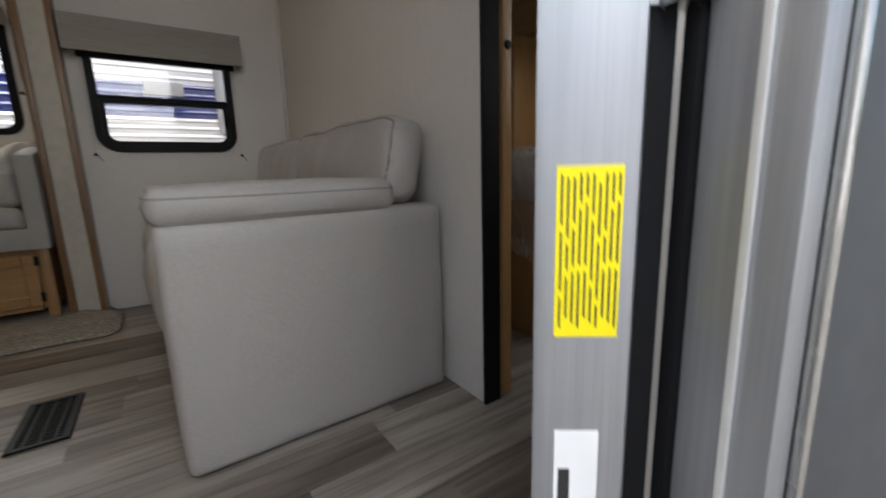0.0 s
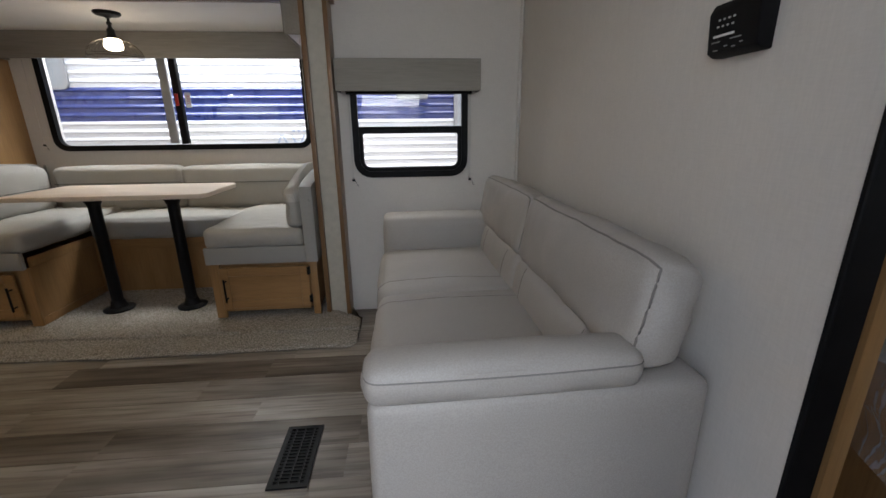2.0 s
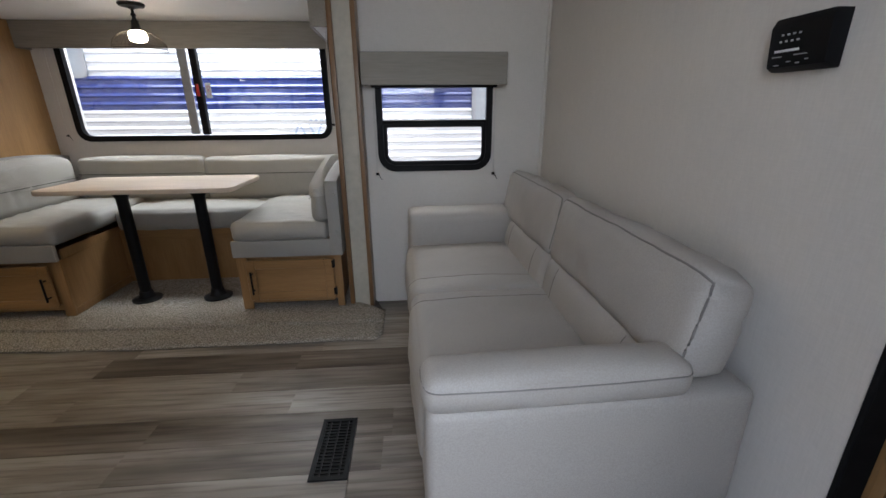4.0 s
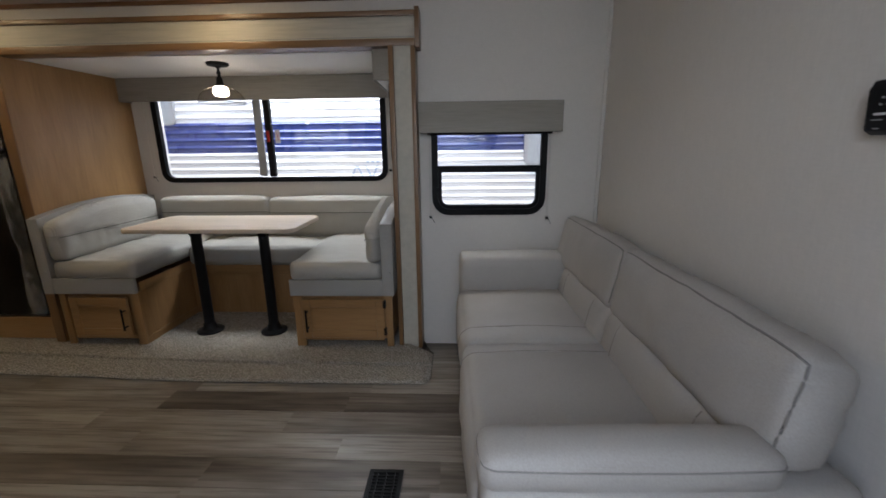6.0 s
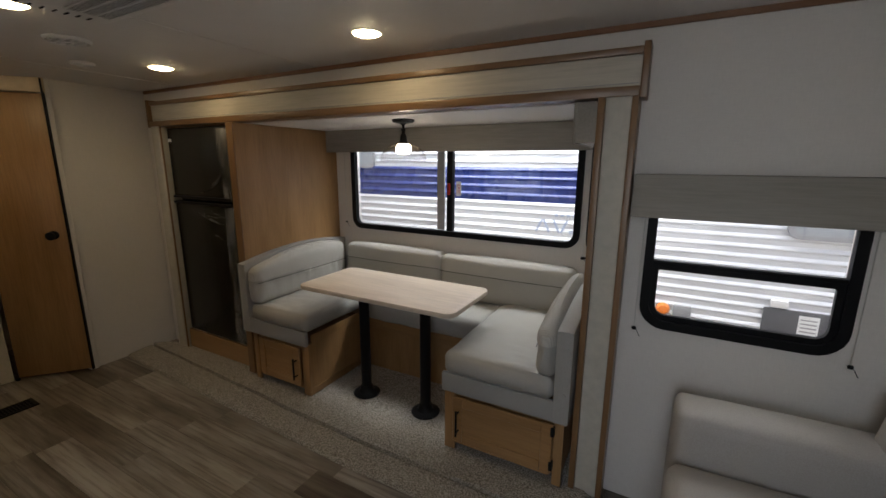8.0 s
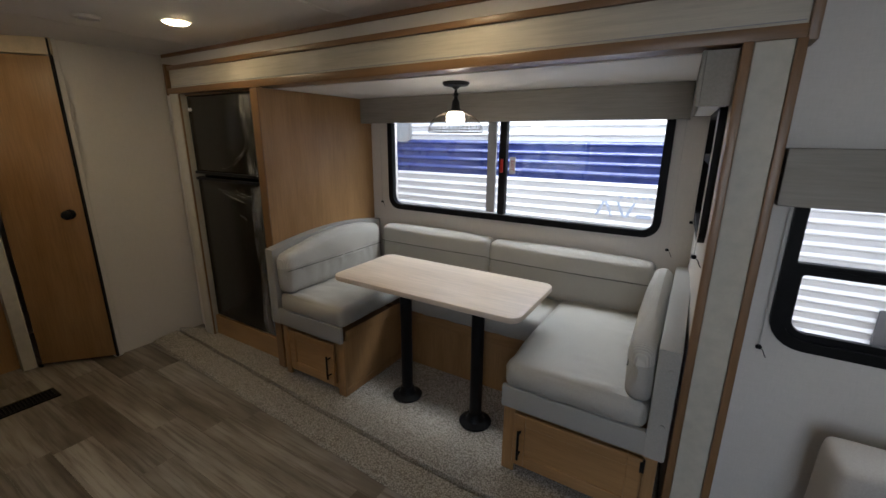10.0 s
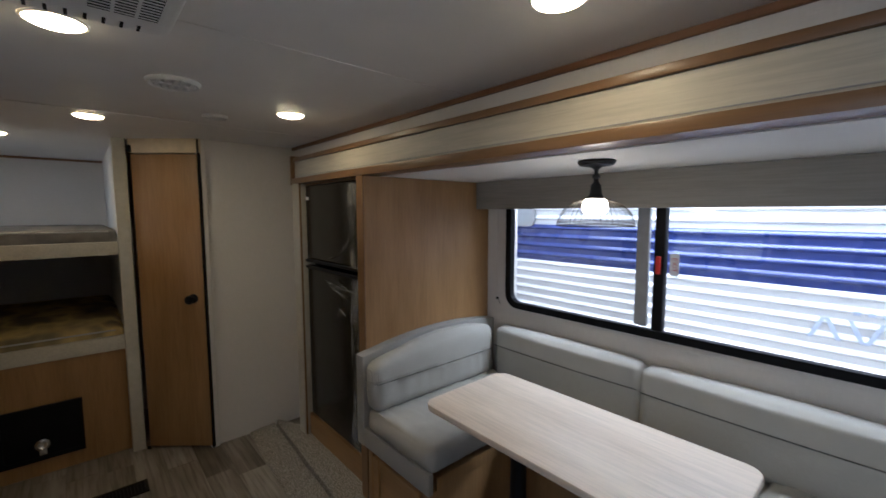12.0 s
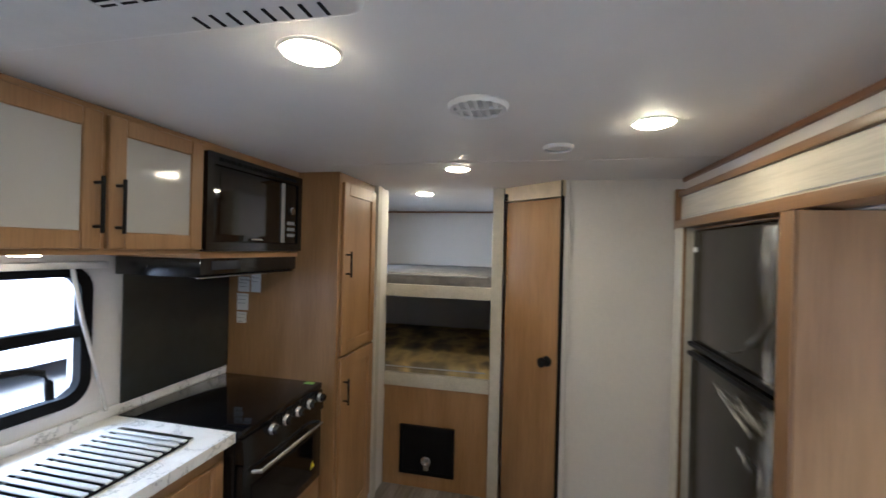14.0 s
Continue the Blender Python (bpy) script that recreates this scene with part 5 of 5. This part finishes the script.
part("base", lathe([(0, 0), (0.028, 0), (0.028, 0.01), (0.018, 0.03), (0.013, 0.03)], (-1.72, 0.80, 0.8905), 20), BLACKMETAL, fc)
part("lever", tube([(-1.72, 0.80, 0.93), (-1.78, 0.84, 0.945)], 0.007, 8), BLACKMETAL, fc)

st = thing("stove", (-2.55, 1.05, 0.0), "black gas stove with oven, chrome knobs and a glass lid", "stove")
part("body", box(-2.848, -2.252, 0.738, 1.29, 0.10, 0.862, 0.003), APPLIANCE, st)
part("kick_panel", box(-2.848, -2.252, 0.90, 1.27, 0.0, 0.0995), MAPLE_X, st, "maple kick board")
part("glass_lid", box(-2.846, -2.254, 0.742, 1.318, 0.8625, 0.893, 0.006), SMOKED, st, "black glass lid")
part("control_fascia", prism([(1.2905, 0.765), (1.332, 0.765), (1.322, 0.858), (1.2905, 0.861)], -2.846, -2.254, 'x', None, 0.003), APPLIANCE, st, "glossy black control fascia")
for kx in (-2.80, -2.705, -2.61, -2.515, -2.42):
    k = part("knob", lathe([(0.0, 0.034), (0.014, 0.034), (0.017, 0.030), (0.019, 0.008), (0.024, 0.004), (0.024, 0.0), (0, 0)], (kx, 1.328, 0.834), 20, None, 'y'), APPLIANCE, st, "black knob with a chrome skirt")
    part("skirt", lathe([(0.0195, 0.0165), (0.0225, 0.014), (0.0255, 0.004), (0.0255, 0.0015), (0.0195, 0.0015)], (kx, 1.328, 0.834), 20, None, 'y'), CHROME, k, "chrome skirt")
od = part("oven_door", box(-2.84, -2.26, 1.2915, 1.322, 0.42, 0.757, 0.006), APPLIANCE, st, "glossy black oven door")
part("oven_glass", box(-2.79, -2.31, 1.3225, 1.3255, 0.46, 0.66, 0.001, 1), SMOKED, od, "dark oven glass")
part("handle", tube([(-2.79, 1.325, 0.715), (-2.78, 1.356, 0.715), (-2.32, 1.356, 0.715), (-2.31, 1.325, 0.715)], 0.009, 10), CHROME, od, "chrome bar handle")
part("warning_tag", prism([(-2.775, 0.50), (-2.735, 0.50), (-2.755, 0.535)], 1.3258, 1.3268, 'y'), YELLOW, od, "yellow triangular warning sticker")
part("tag", box(-2.83, -2.80, 1.24, 1.29, 0.8932, 0.8942), plain("green_tag", (0.25, 0.45, 0.05), 0.5), st, "small green sticker")
part("drawer", box(-2.846, -2.254, 1.272, 1.312, 0.105, 0.412, 0.004), MAPLE_X, st, "maple drawer front")
structure("trim_backsplash", boxes((-2.858, -2.264, 0.7345, 0.742, 0.932, 1.462), bevel=0.002), plain("charcoal_panel", (0.022, 0.024, 0.022), 0.35, var=0.2, bump=0.2), "charcoal panel behind the stove", "backsplash")

pantry = thing("pantry_cabinet", (-3.09, 1.06, 0.0), "tall maple pantry cabinet with two doors", "cabinet")
part("body", box(-3.333, -2.862, 0.725, 1.382, 0.0, CZ - 0.002, 0.002, 1), MAPLE, pantry)
for z0, z1, hz in ((0.07, 1.005, 0.78), (1.02, 1.93, 1.45)):
    d = shaker(pantry, "door", -3.315, -2.885, z0, z1, 1.3825, 1, 'y', (MAPLE, MAPLE), 0.065)
    bar_handle(d, (-2.917, 1.402, hz), (-2.917, 1.402, hz + 0.10), (0, 0.03, 0))
for i, (y0, y1, z0, z1) in enumerate(((0.80, 0.905, 1.425, 1.45), (0.795, 0.865, 1.335, 1.415), (0.875, 0.935, 1.335, 1.445), (0.79, 0.86, 1.235, 1.325), (0.79, 0.85, 1.165, 1.225))):
    lb = single("paper_label", box(-2.8615, -2.8605, y0, y1, z0, z1), PAPER, (-2.861, (y0 + y1) / 2, z0), "white printed notice stuck to the pantry side", "label", "notices by the stove")
    for k in range(3):
        part("print_line", box(-2.8604, -2.8600, y0 + 0.008, y1 - 0.01 - 0.006 * k, z1 - 0.014 - 0.02 * k, z1 - 0.011 - 0.02 * k), GREYPL, lb)

up = thing("wall_cabinet", (-1.85, 0.95, 1.55), "maple wall cabinet with frosted door panels above the sink", "cabinet")
part("body", box(-2.217, -1.40, 0.725, 1.150, 1.552, CZ - 0.002, 0.002, 1), MAPLE_X, up)
for a, b, hx in ((-2.205, -1.862, -1.884), (-1.842, -1.42, -1.822)):
    d = shaker(up, "door", a, b, 1.568, 1.958, 1.1505, 1, 'y', (MAPLE, OFFWHITE), 0.052)
    bar_handle(d, (hx, 1.17, 1.632), (hx, 1.17, 1.755), (0, 0.03, 0))
part("puck_light", lathe([(0, 0), (0.035, 0), (0.035, -0.008), (0, -0.010)], (-1.80, 0.95, 1.5515), 20), DIM_LED, up, "lit under-cabinet puck light")
mc = thing("microwave_cabinet", (-2.54, 0.95, 1.55), "maple wall cabinet round the microwave", "cabinet")
part("top_board", box(-2.861, -2.218, 0.725, 1.150, 1.945, CZ - 0.002), MAPLE_X, mc)
part("bottom_board", box(-2.861, -2.218, 0.725, 1.150, 1.535, 1.562), MAPLE_X, mc)
mw = thing("microwave", (-2.54, 0.95, 1.563), "black built-in microwave with a dark glass door", "microwave")
part("body", box(-2.858, -2.221, 0.74, 1.148, 1.5635, 1.9440, 0.003), APPLIANCE, mw)
part("trim_frame", ring(rrect(-2.858, -2.222, 1.564, 1.943, 0.006, 3), rrect(-2.825, -2.255, 1.60, 1.898, 0.006, 3), 1.149, 1.171, 'y'), APPLIANCE, mw, "black vented trim frame")
for i in range(16):
    # black strip on the frame for the shade in a vent slot
    part("vent_slot", box(-2.80 + i * 0.033, -2.775 + i * 0.033, 1.1705, 1.1725, 1.912, 1.928), RUBBER, mw)
dmw = part("door", box(-2.715, -2.257, 1.1495, 1.166, 1.602, 1.896, 0.003), SMOKED, mw, "dark glass door")
part("window", box(-2.66, -2.29, 1.1665, 1.1675, 1.63, 1.87), plain("brown_tinted_glass", (0.012, 0.008, 0.006), 0.06), dmw, "brown tinted window")
part("handle_strip", box(-2.71, -2.685, 1.1665, 1.172, 1.605, 1.893, 0.002), GREYPL, dmw, "grey grip strip")
part("emblem", box(-2.55, -2.48, 1.1676, 1.1682, 1.612, 1.617), PAPER, dmw)
part("control_strip", box(-2.823, -2.718, 1.1495, 1.165, 1.602, 1.896, 0.002), APPLIANCE, mw)
part("dial", lathe([(0, 0.016), (0.016, 0.016), (0.020, 0.012), (0.021, 0), (0, 0)], (-2.768, 1.165, 1.765), 20, None, 'y'), CHROME, mw, "chrome dial")
for i in range(3):
    part("key", box(-2.80, -2.74, 1.1652, 1.1662, 1.635 + 0.03 * i, 1.650 + 0.03 * i), GREYPL, mw)
hood = thing("range_hood", (-2.54, 0.95, 1.46), "black range hood below the microwave", "range hood")
part("body", prism([(0.743, 1.462), (1.125, 1.462), (1.143, 1.472), (1.143, 1.534), (0.743, 1.534)], -2.856, -2.226, 'x', None, 0.003), APPLIANCE, hood)
part("lens", box(-2.44, -2.28, 1.1435, 1.147, 1.488, 1.525, 0.002), plain("hood_lens", (0.03, 0.035, 0.045), 0.1), hood, "grey light lens")
part("lip", box(-2.856, -2.226, 1.118, 1.141, 1.457, 1.4615, 0.001, 1), CHROME, hood, "bright lower lip")


# ---------------------------------------------------------------- ceiling fixtures
def downlight(x, y):
    d = thing("ceiling_light", (x, y, CZ), "lit round recessed ceiling light", "ceiling light", "ceiling downlights")
    part("trim_ring", lathe([(0.0565, -0.005), (0.061, -0.0045), (0.064, -0.001), (0.0565, -0.001)], (x, y, CZ), 32), WHITEPL, d, "white trim ring")
    part("lens", lathe([(0, -0.015), (0.022, -0.0142), (0.040, -0.011), (0.051, -0.007), (0.0555, -0.003), (0.0555, -0.001), (0, -0.001)], (x, y, CZ), 32), LED, d, "glowing warm lens")


for x, y in ((-0.820, 2.727), (-2.228, 2.703), (-1.657, 1.926), (-2.850, 2.0), (-3.71, 1.605)):
    downlight(x, y)


def round_vent(x, y, r, label, mat, louvres):
    v = thing("ceiling_vent" if louvres else "ceiling_speaker", (x, y, CZ), label, "vent" if louvres else "speaker")
    part("rim", lathe([(r * 0.82, -0.010), (r * 0.92, -0.014), (r, -0.006), (r, -0.001), (r * 0.82, -0.001)], (x, y, CZ), 36), WHITEPL if louvres or r < 0.06 else GREYPL, v)
    part("face", lathe([(0, -0.006), (r * 0.82, -0.006), (r * 0.82, -0.001), (0, -0.001)], (x, y, CZ), 36), mat, v)
    if louvres:
        for i in range(-2, 3):
            w = math.sqrt(max(0.0, (r * 0.8) ** 2 - (i * r * 0.3) ** 2))
            if w > 0.01:
                part("louvre", box(x - w, x + w, y + i * r * 0.3 - 0.006, y + i * r * 0.3 + 0.006, CZ - 0.012, CZ - 0.0062, 0.001, 1), WHITEPL, v)
        part("divider", box(x - 0.005, x + 0.005, y - r * 0.8, y + r * 0.8, CZ - 0.0135, CZ - 0.0062, 0.001, 1), WHITEPL, v)
    return v


round_vent(-2.01, 2.213, 0.082, "round white louvred ceiling vent", VENTBACK, True)
round_vent(-0.44, 2.378, 0.068, "round grey mesh ceiling speaker", GREYPL, False)
round_vent(-2.48, 2.445, 0.055, "small flat white ceiling speaker cover", WHITEPL, False)
sm = thing("smoke_detector", (0.136, 2.655, CZ), "round white smoke detector on the ceiling", "smoke detector")
part("base", lathe([(0, -0.001), (0.062, -0.001), (0.062, -0.012), (0.056, -0.016), (0, -0.016)], (0.136, 2.655, CZ), 32), WHITEPL, sm)
part("cap", lathe([(0.050, -0.0165), (0.052, -0.034), (0.042, -0.042), (0, -0.043)], (0.136, 2.655, CZ), 32), WHITEPL, sm)
lv = thing("ceiling_louvre", (0.136, 2.548, CZ), "small white slotted ceiling grille", "vent")
part("plate", box(0.092, 0.180, 2.508, 2.588, CZ - 0.006, CZ - 0.0005, 0.002, 1), WHITEPL, lv)
for i in range(4):
    # grey strip on the plate for the shade in each slot
    part("slot", box(0.102, 0.170, 2.518 + 0.018 * i, 2.526 + 0.018 * i, CZ - 0.0075, CZ - 0.0061), GREYPL, lv)

ac = thing("air_conditioner", (-1.25, 1.80, CZ), "white ceiling air-conditioner cover with dark grilles and slots", "air conditioner")
AX0, AX1, AY0, AY1 = -1.49, -0.86, 1.39, 2.125
part("cover", prism(rrect(AX0, AX1, AY0, AY1, 0.03, 4), CZ - 0.042, CZ - 0.0005, 'z', None, 0.012, 3), WHITEPL, ac)
for y0, y1 in ((1.975, 2.095), (1.742, 1.855)):
    # black sheet behind the slats stands for the shaded intake
    g = part("grille", box(AX0 + 0.095, AX0 + 0.475, y0, y1, CZ - 0.0450, CZ - 0.0425), RUBBER, ac, "intake grille on a black sheet for its shaded inside")
    for i in range(26):
        x = AX0 + 0.105 + i * 0.36 / 25
        part("slat", box(x - 0.0025, x + 0.0025, y0 + 0.004, y1 - 0.004, CZ - 0.0462, CZ - 0.0451), WHITEPL, g)
    for k in range(4):
        yy = y0 + (y1 - y0) * k / 3
        part("cross_bar", box(AX0 + 0.095, AX0 + 0.475, yy - 0.003, yy + 0.003, CZ - 0.0470, CZ - 0.0451), WHITEPL, g)
# slots are black strips on the cover, for the shade inside them
for i in range(8):
    part("slot", box(AX0 + 0.014, AX0 + 0.046, 1.852 + i * 0.030, 1.858 + i * 0.030, CZ - 0.0435, CZ - 0.0415), RUBBER, ac, "black strip for the shade in a slot")
for i in range(3):
    part("slot", box(AX1 - 0.12 + 0.035 * i, AX1 - 0.105 + 0.035 * i, 1.74, 1.85, CZ - 0.0435, CZ - 0.0415), RUBBER, ac, "black strip for the shade in a slot")

# ---------------------------------------------------------------- bedroom seen through the doorway
bd = thing("bedroom_door", (1.27, 1.3, 0.0), "maple sliding bedroom door drawn open behind the partition", "door")
part("leaf", box(1.250, 1.282, 1.200, 1.72, 0.012, 1.93, 0.003), MAPLE, bd)
part("latch", lathe([(0, -0.006), (0.010, -0.005), (0.012, 0)], (1.266, 1.1995, 0.995), 14, None, 'y'), BLACKMETAL, bd, "dark round latch")
bed = thing("bed", (2.4, 1.9, 0.0), "maple bed base with a grey mattress wrapped in clear plastic", "bed")
part("base", prism([(1.66, 1.50), (1.70, 1.235), (3.1, 1.235), (3.1, 2.60), (1.66, 2.60)], 0.0, 0.555, 'z', None, 0.004), MAPLE, bed, "maple base box")
part("mattress", cushion(1.60, 3.12, 1.16, 2.66, 0.557, 0.738, 0.06, 0.015, 0.006, 4.0, 0.05), MATTRESS, bed, "grey mattress")
wb = bmesh.new()
wr = []
for i in range(40):
    a = i / 39
    y = 2.66 - 1.56 * a
    col = []
    for k in range(22):
        s = k / 21
        n = noise.noise(Vector((y * 5, s * 4, 1.7)))
        hang = 0.38 + 0.08 * a + 0.05 * noise.noise(Vector((y * 7, 0.3, 8.8)))
        z = 0.750 - hang * s
        col.append(wb.verts.new((1.575 + 0.05 * s * s + 0.045 * n, y - 0.03 + 0.02 * n, max(0.06, z))))
    wr.append(col)
for a, b in zip(wr, wr[1:]):
    for k in range(21):
        wb.faces.new((a[k], a[k + 1], b[k + 1], b[k]))
part("plastic_wrap", wb, WRAP, bed, "loose clear plastic wrap hanging off the mattress")
wt = bmesh.new()
wr = []
for i in range(30):
    x = 1.575 + 1.5 * i / 29
    wr.append([wt.verts.new((x, 1.10 + 1.58 * k / 29, 0.760 + 0.012 * noise.noise(Vector((x * 6, k * 0.5, 2.2))))) for k in range(30)])
for a, b in zip(wr, wr[1:]):
    for k in range(29):
        wt.faces.new((a[k], a[k + 1], b[k + 1], b[k]))
part("plastic_cover", wt, WRAP, bed, "clear plastic over the mattress top")
hb = thing("headboard_wall", (3.2, 1.9, 0.4), "grey-brown shiplap boards behind the bed", "wall panel")
hb["kind"] = "structure"
for i in range(11):
    part("plank", box(3.262, 3.298, 0.95, 2.70, 0.45 + i * 0.108, 0.45 + i * 0.108 + 0.103, 0.004, 1), SHIP, hb)
oc = thing("overhead_cabinet", (3.1, 1.9, 1.62), "dark maple overhead cabinet above the bed", "cabinet")
part("body", box(2.92, 3.298, 0.73, 3.09, 1.645, CZ - 0.002, 0.003), MAPLE_X, oc)
for i in range(4):
    d = shaker(oc, "door", 0.78 + i * 0.57, 1.32 + i * 0.57, 1.67, 1.94, 2.9195, -1, 'x', (MAPLE, MAPLE), 0.05)
    bar_handle(d, (2.90, 1.27 + i * 0.57 if i % 2 == 0 else 0.83 + i * 0.57, 1.69), (2.90, 1.27 + i * 0.57 if i % 2 == 0 else 0.83 + i * 0.57, 1.77), (-0.025, 0, 0))
wc = thing("wardrobe", (3.0, 2.9, 0.0), "dark maple wardrobe beside the bed", "wardrobe")
part("body", box(2.75, 3.296, 2.715, 3.095, 0.0, 1.643, 0.003), MAPLE, wc)
shaker(wc, "door", 2.74, 3.07, 0.68, 1.60, 2.7495, -1, 'x', (MAPLE, MAPLE), 0.06)
rl = thing("reading_light", (3.26, 2.10, 1.58), "lit cone-shaped reading light on the shiplap wall", "lamp")
part("housing", lathe([(0, 0.09), (0.022, 0.09), (0.030, 0.06), (0.064, 0.004), (0.066, 0.0), (0.058, 0.0), (0.02, 0.05), (0, 0.05)], (3.16, 2.10, 1.50), 24), GREYPL, rl, "grey cone shade")
part("arm", tube([(3.16, 2.10, 1.585), (3.19, 2.10, 1.605), (3.262, 2.10, 1.605)], 0.008, 8), GREYPL, rl)
part("lens", lathe([(0, 0.006), (0.056, 0.006), (0.056, 0.001), (0, -0.003)], (3.16, 2.10, 1.50), 24), READING, rl, "glowing lens")

# ---------------------------------------------------------------- outside
structure("ground", boxes((-60, 60, -60, 60, -0.85, -0.70)), GRAVEL, "grey gravel lot", "ground")


def siding(y, facing, x0, x1, zs, name, at, label, pitch=0.066):
    t = thing(name, at, label, "trailer")
    for z0, z1, mat, nm in zs:
        n = max(1, round((z1 - z0) / pitch))
        p = (z1 - z0) / n
        bm = bmesh.new()
        prof_ = []
        for i in range(n):
            z = z0 + i * p
            prof_ += [(0.0, z), (0.0, z + p * 0.48), (0.008, z + p * 0.56), (0.013, z + p * 0.64), (0.013, z + p * 0.74), (0.010, z + p * 0.82), (0.005, z + p * 0.93)]
        prof_.append((0.0, z1))
        va = [bm.verts.new((x0, y + facing * o, z)) for o, z in prof_]
        vb = [bm.verts.new((x1, y + facing * o, z)) for o, z in prof_]
        for i in range(len(prof_) - 1):
            bm.faces.new((va[i], vb[i], vb[i + 1], va[i + 1]))
        part(nm, bm, mat, t, smooth=False)
    back = y - facing * 2.3
    part("body", box(x0, x1, min(y - facing * 0.02, back), max(y - facing * 0.02, back), zs[0][0], zs[-1][1] - 0.01), SIDEWHITE, t)
    part("roof", box(x0 - 0.03, x1 + 0.03, min(y + facing * 0.02, back), max(y + facing * 0.02, back), zs[-1][1] + 0.001, zs[-1][1] + 0.06, 0.01), WHITEPL, t)
    return t


nb = siding(4.50, -1, -9.0, 5.5, ((-0.38, 1.172, SIDEWHITE, "lower_siding"), (1.173, 1.437, SIDEBLUE, "blue_band"), (1.438, 2.02, SIDEWHITE, "upper_siding")), "neighbour_trailer", (-1.5, 5.5, -0.70), "white corrugated travel trailer with a blue band parked alongside")
for wx in (-6.5, -5.7, 3.0):
    part("wheel", lathe([(0, -0.1), (0.30, -0.1), (0.34, -0.06), (0.34, 0.06), (0.30, 0.1), (0, 0.1)], (wx, 4.75, -0.36), 28, None, 'y'), RUBBER, nb)
nw = part("window", ring(rrect(-2.58, -2.145, 1.42, 1.88, 0.06), rrect(-2.55, -2.175, 1.45, 1.85, 0.045), 4.470, 4.489, 'y'), GREYPL, nb, "grey-framed window")
part("pane", prism(rrect(-2.555, -2.17, 1.445, 1.855, 0.05), 4.478, 4.484, 'y'), plain("pale_pane", (0.35, 0.37, 0.38), 0.1), nw)
part("marker_light", lathe([(0, -0.03), (0.03, -0.026), (0.042, -0.012), (0.045, 0)], (0.36, 4.488, 0.468), 20, None, 'y'), ORANGE, nb, "orange marker lamp")
part("junction_box", box(0.42, 0.53, 4.455, 4.488, 0.425, 0.515, 0.008), GREYPL, nb)
hatch = part("hatch", box(0.92, 1.34, 4.465, 4.488, 0.34, 0.585, 0.01), plain("dark_grey_hatch", (0.09, 0.09, 0.095), 0.4), nb, "dark grey utility hatch")
part("notice", box(1.10, 1.20, 4.4635, 4.4648, 0.44, 0.56), PAPER, hatch)
for k in range(4):
    part("print_line", box(1.11, 1.19, 4.4622, 4.4634, 0.455 + 0.025 * k, 0.463 + 0.025 * k), GREYPL, hatch)
part("porch_lamp", box(0.95, 1.04, 4.455, 4.488, 0.59, 0.64, 0.01), WHITEPL, nb, "white lamp")
pw = part("window", ring(rrect(0.97, 1.80, 1.03, 1.62, 0.07), rrect(1.0, 1.77, 1.06, 1.59, 0.05), 4.464, 4.489, 'y'), GREYPL, nb, "grey-framed window")
part("pane", prism(rrect(0.995, 1.775, 1.055, 1.595, 0.05), 4.468, 4.476, 'y'), plain("pale_pane_large", (0.35, 0.37, 0.38), 0.1), pw)
part("hood_vent", box(0.47, 0.74, 4.43, 4.488, 1.335, 1.44, 0.012), GREYPL, nb, "grey exhaust hood")
LETTER = plain("blue_grey_decal", (0.40, 0.45, 0.57), 0.4)
for lx, dirs in ((-0.59, (1, -1)), (-0.455, (-1, 1))):
    for k, d in enumerate(dirs):
        x0 = lx + 0.058 * k
        lo, hi = (x0, x0 + 0.045) if d > 0 else (x0 + 0.045, x0)
        part("decal_bar", prism([(lo, 0.945), (lo + 0.019, 0.945), (hi + 0.019, 1.045), (hi, 1.045)], 4.4855, 4.4868, 'y'), LETTER, nb, "slanted blue decal bar")
part("decal_bar", box(-0.325, -0.235, 4.4855, 4.4868, 0.945, 0.972), LETTER, nb, "blue decal bar")
for k in range(5):
    part("decal_mark", box(-0.44 + 0.045 * k, -0.415 + 0.045 * k, 4.4855, 4.4868, 1.072, 1.090), LETTER, nb, "small blue decal mark")
tr2 = siding(-5.2, 1, -9.0, 6.0, ((-0.38, 1.10, SIDEWHITE, "lower_siding"), (1.101, 1.26, plain("pale_blue_siding", (0.35, 0.45, 0.62), 0.4), "pale_band"), (1.261, 2.02, SIDEWHITE, "upper_siding")), "facing_trailer", (-1.5, -6.2, -0.70), "white corrugated travel trailer with a pale blue stripe across the lane")
for wx in (-3.5, -2.7):
    part("wheel", lathe([(0, -0.1), (0.30, -0.1), (0.34, -0.06), (0.34, 0.06), (0.30, 0.1), (0, 0.1)], (wx, -5.5, -0.36), 28, None, 'y'), RUBBER, tr2)

# ---------------------------------------------------------------- floor planks
rng = random.Random(4)
PW = 0.1525
cache = {}
for r in range(16):
    y0 = 0.722 + r * PW
    y1 = min(y0 + PW, 3.098)
    x = -3.56 - rng.uniform(0, 0.9)
    while x < 3.2:
        L = 0.915
        a, b = max(x, -3.56), min(x + L, 3.2)
        if b - a > 0.03:
            key = (round(b - a, 2), round(y1 - y0, 3))
            if key not in cache:
                cache[key] = finish(box(0.0006, key[0] - 0.0006, 0.0006, key[1] - 0.0006, -0.004, 0.0, 0.0007, 1), "plank", PLANK, False)
            p = new("plank", cache[key])
            p.location = (a, y0, 0)
            p.parent = floor
        x += L
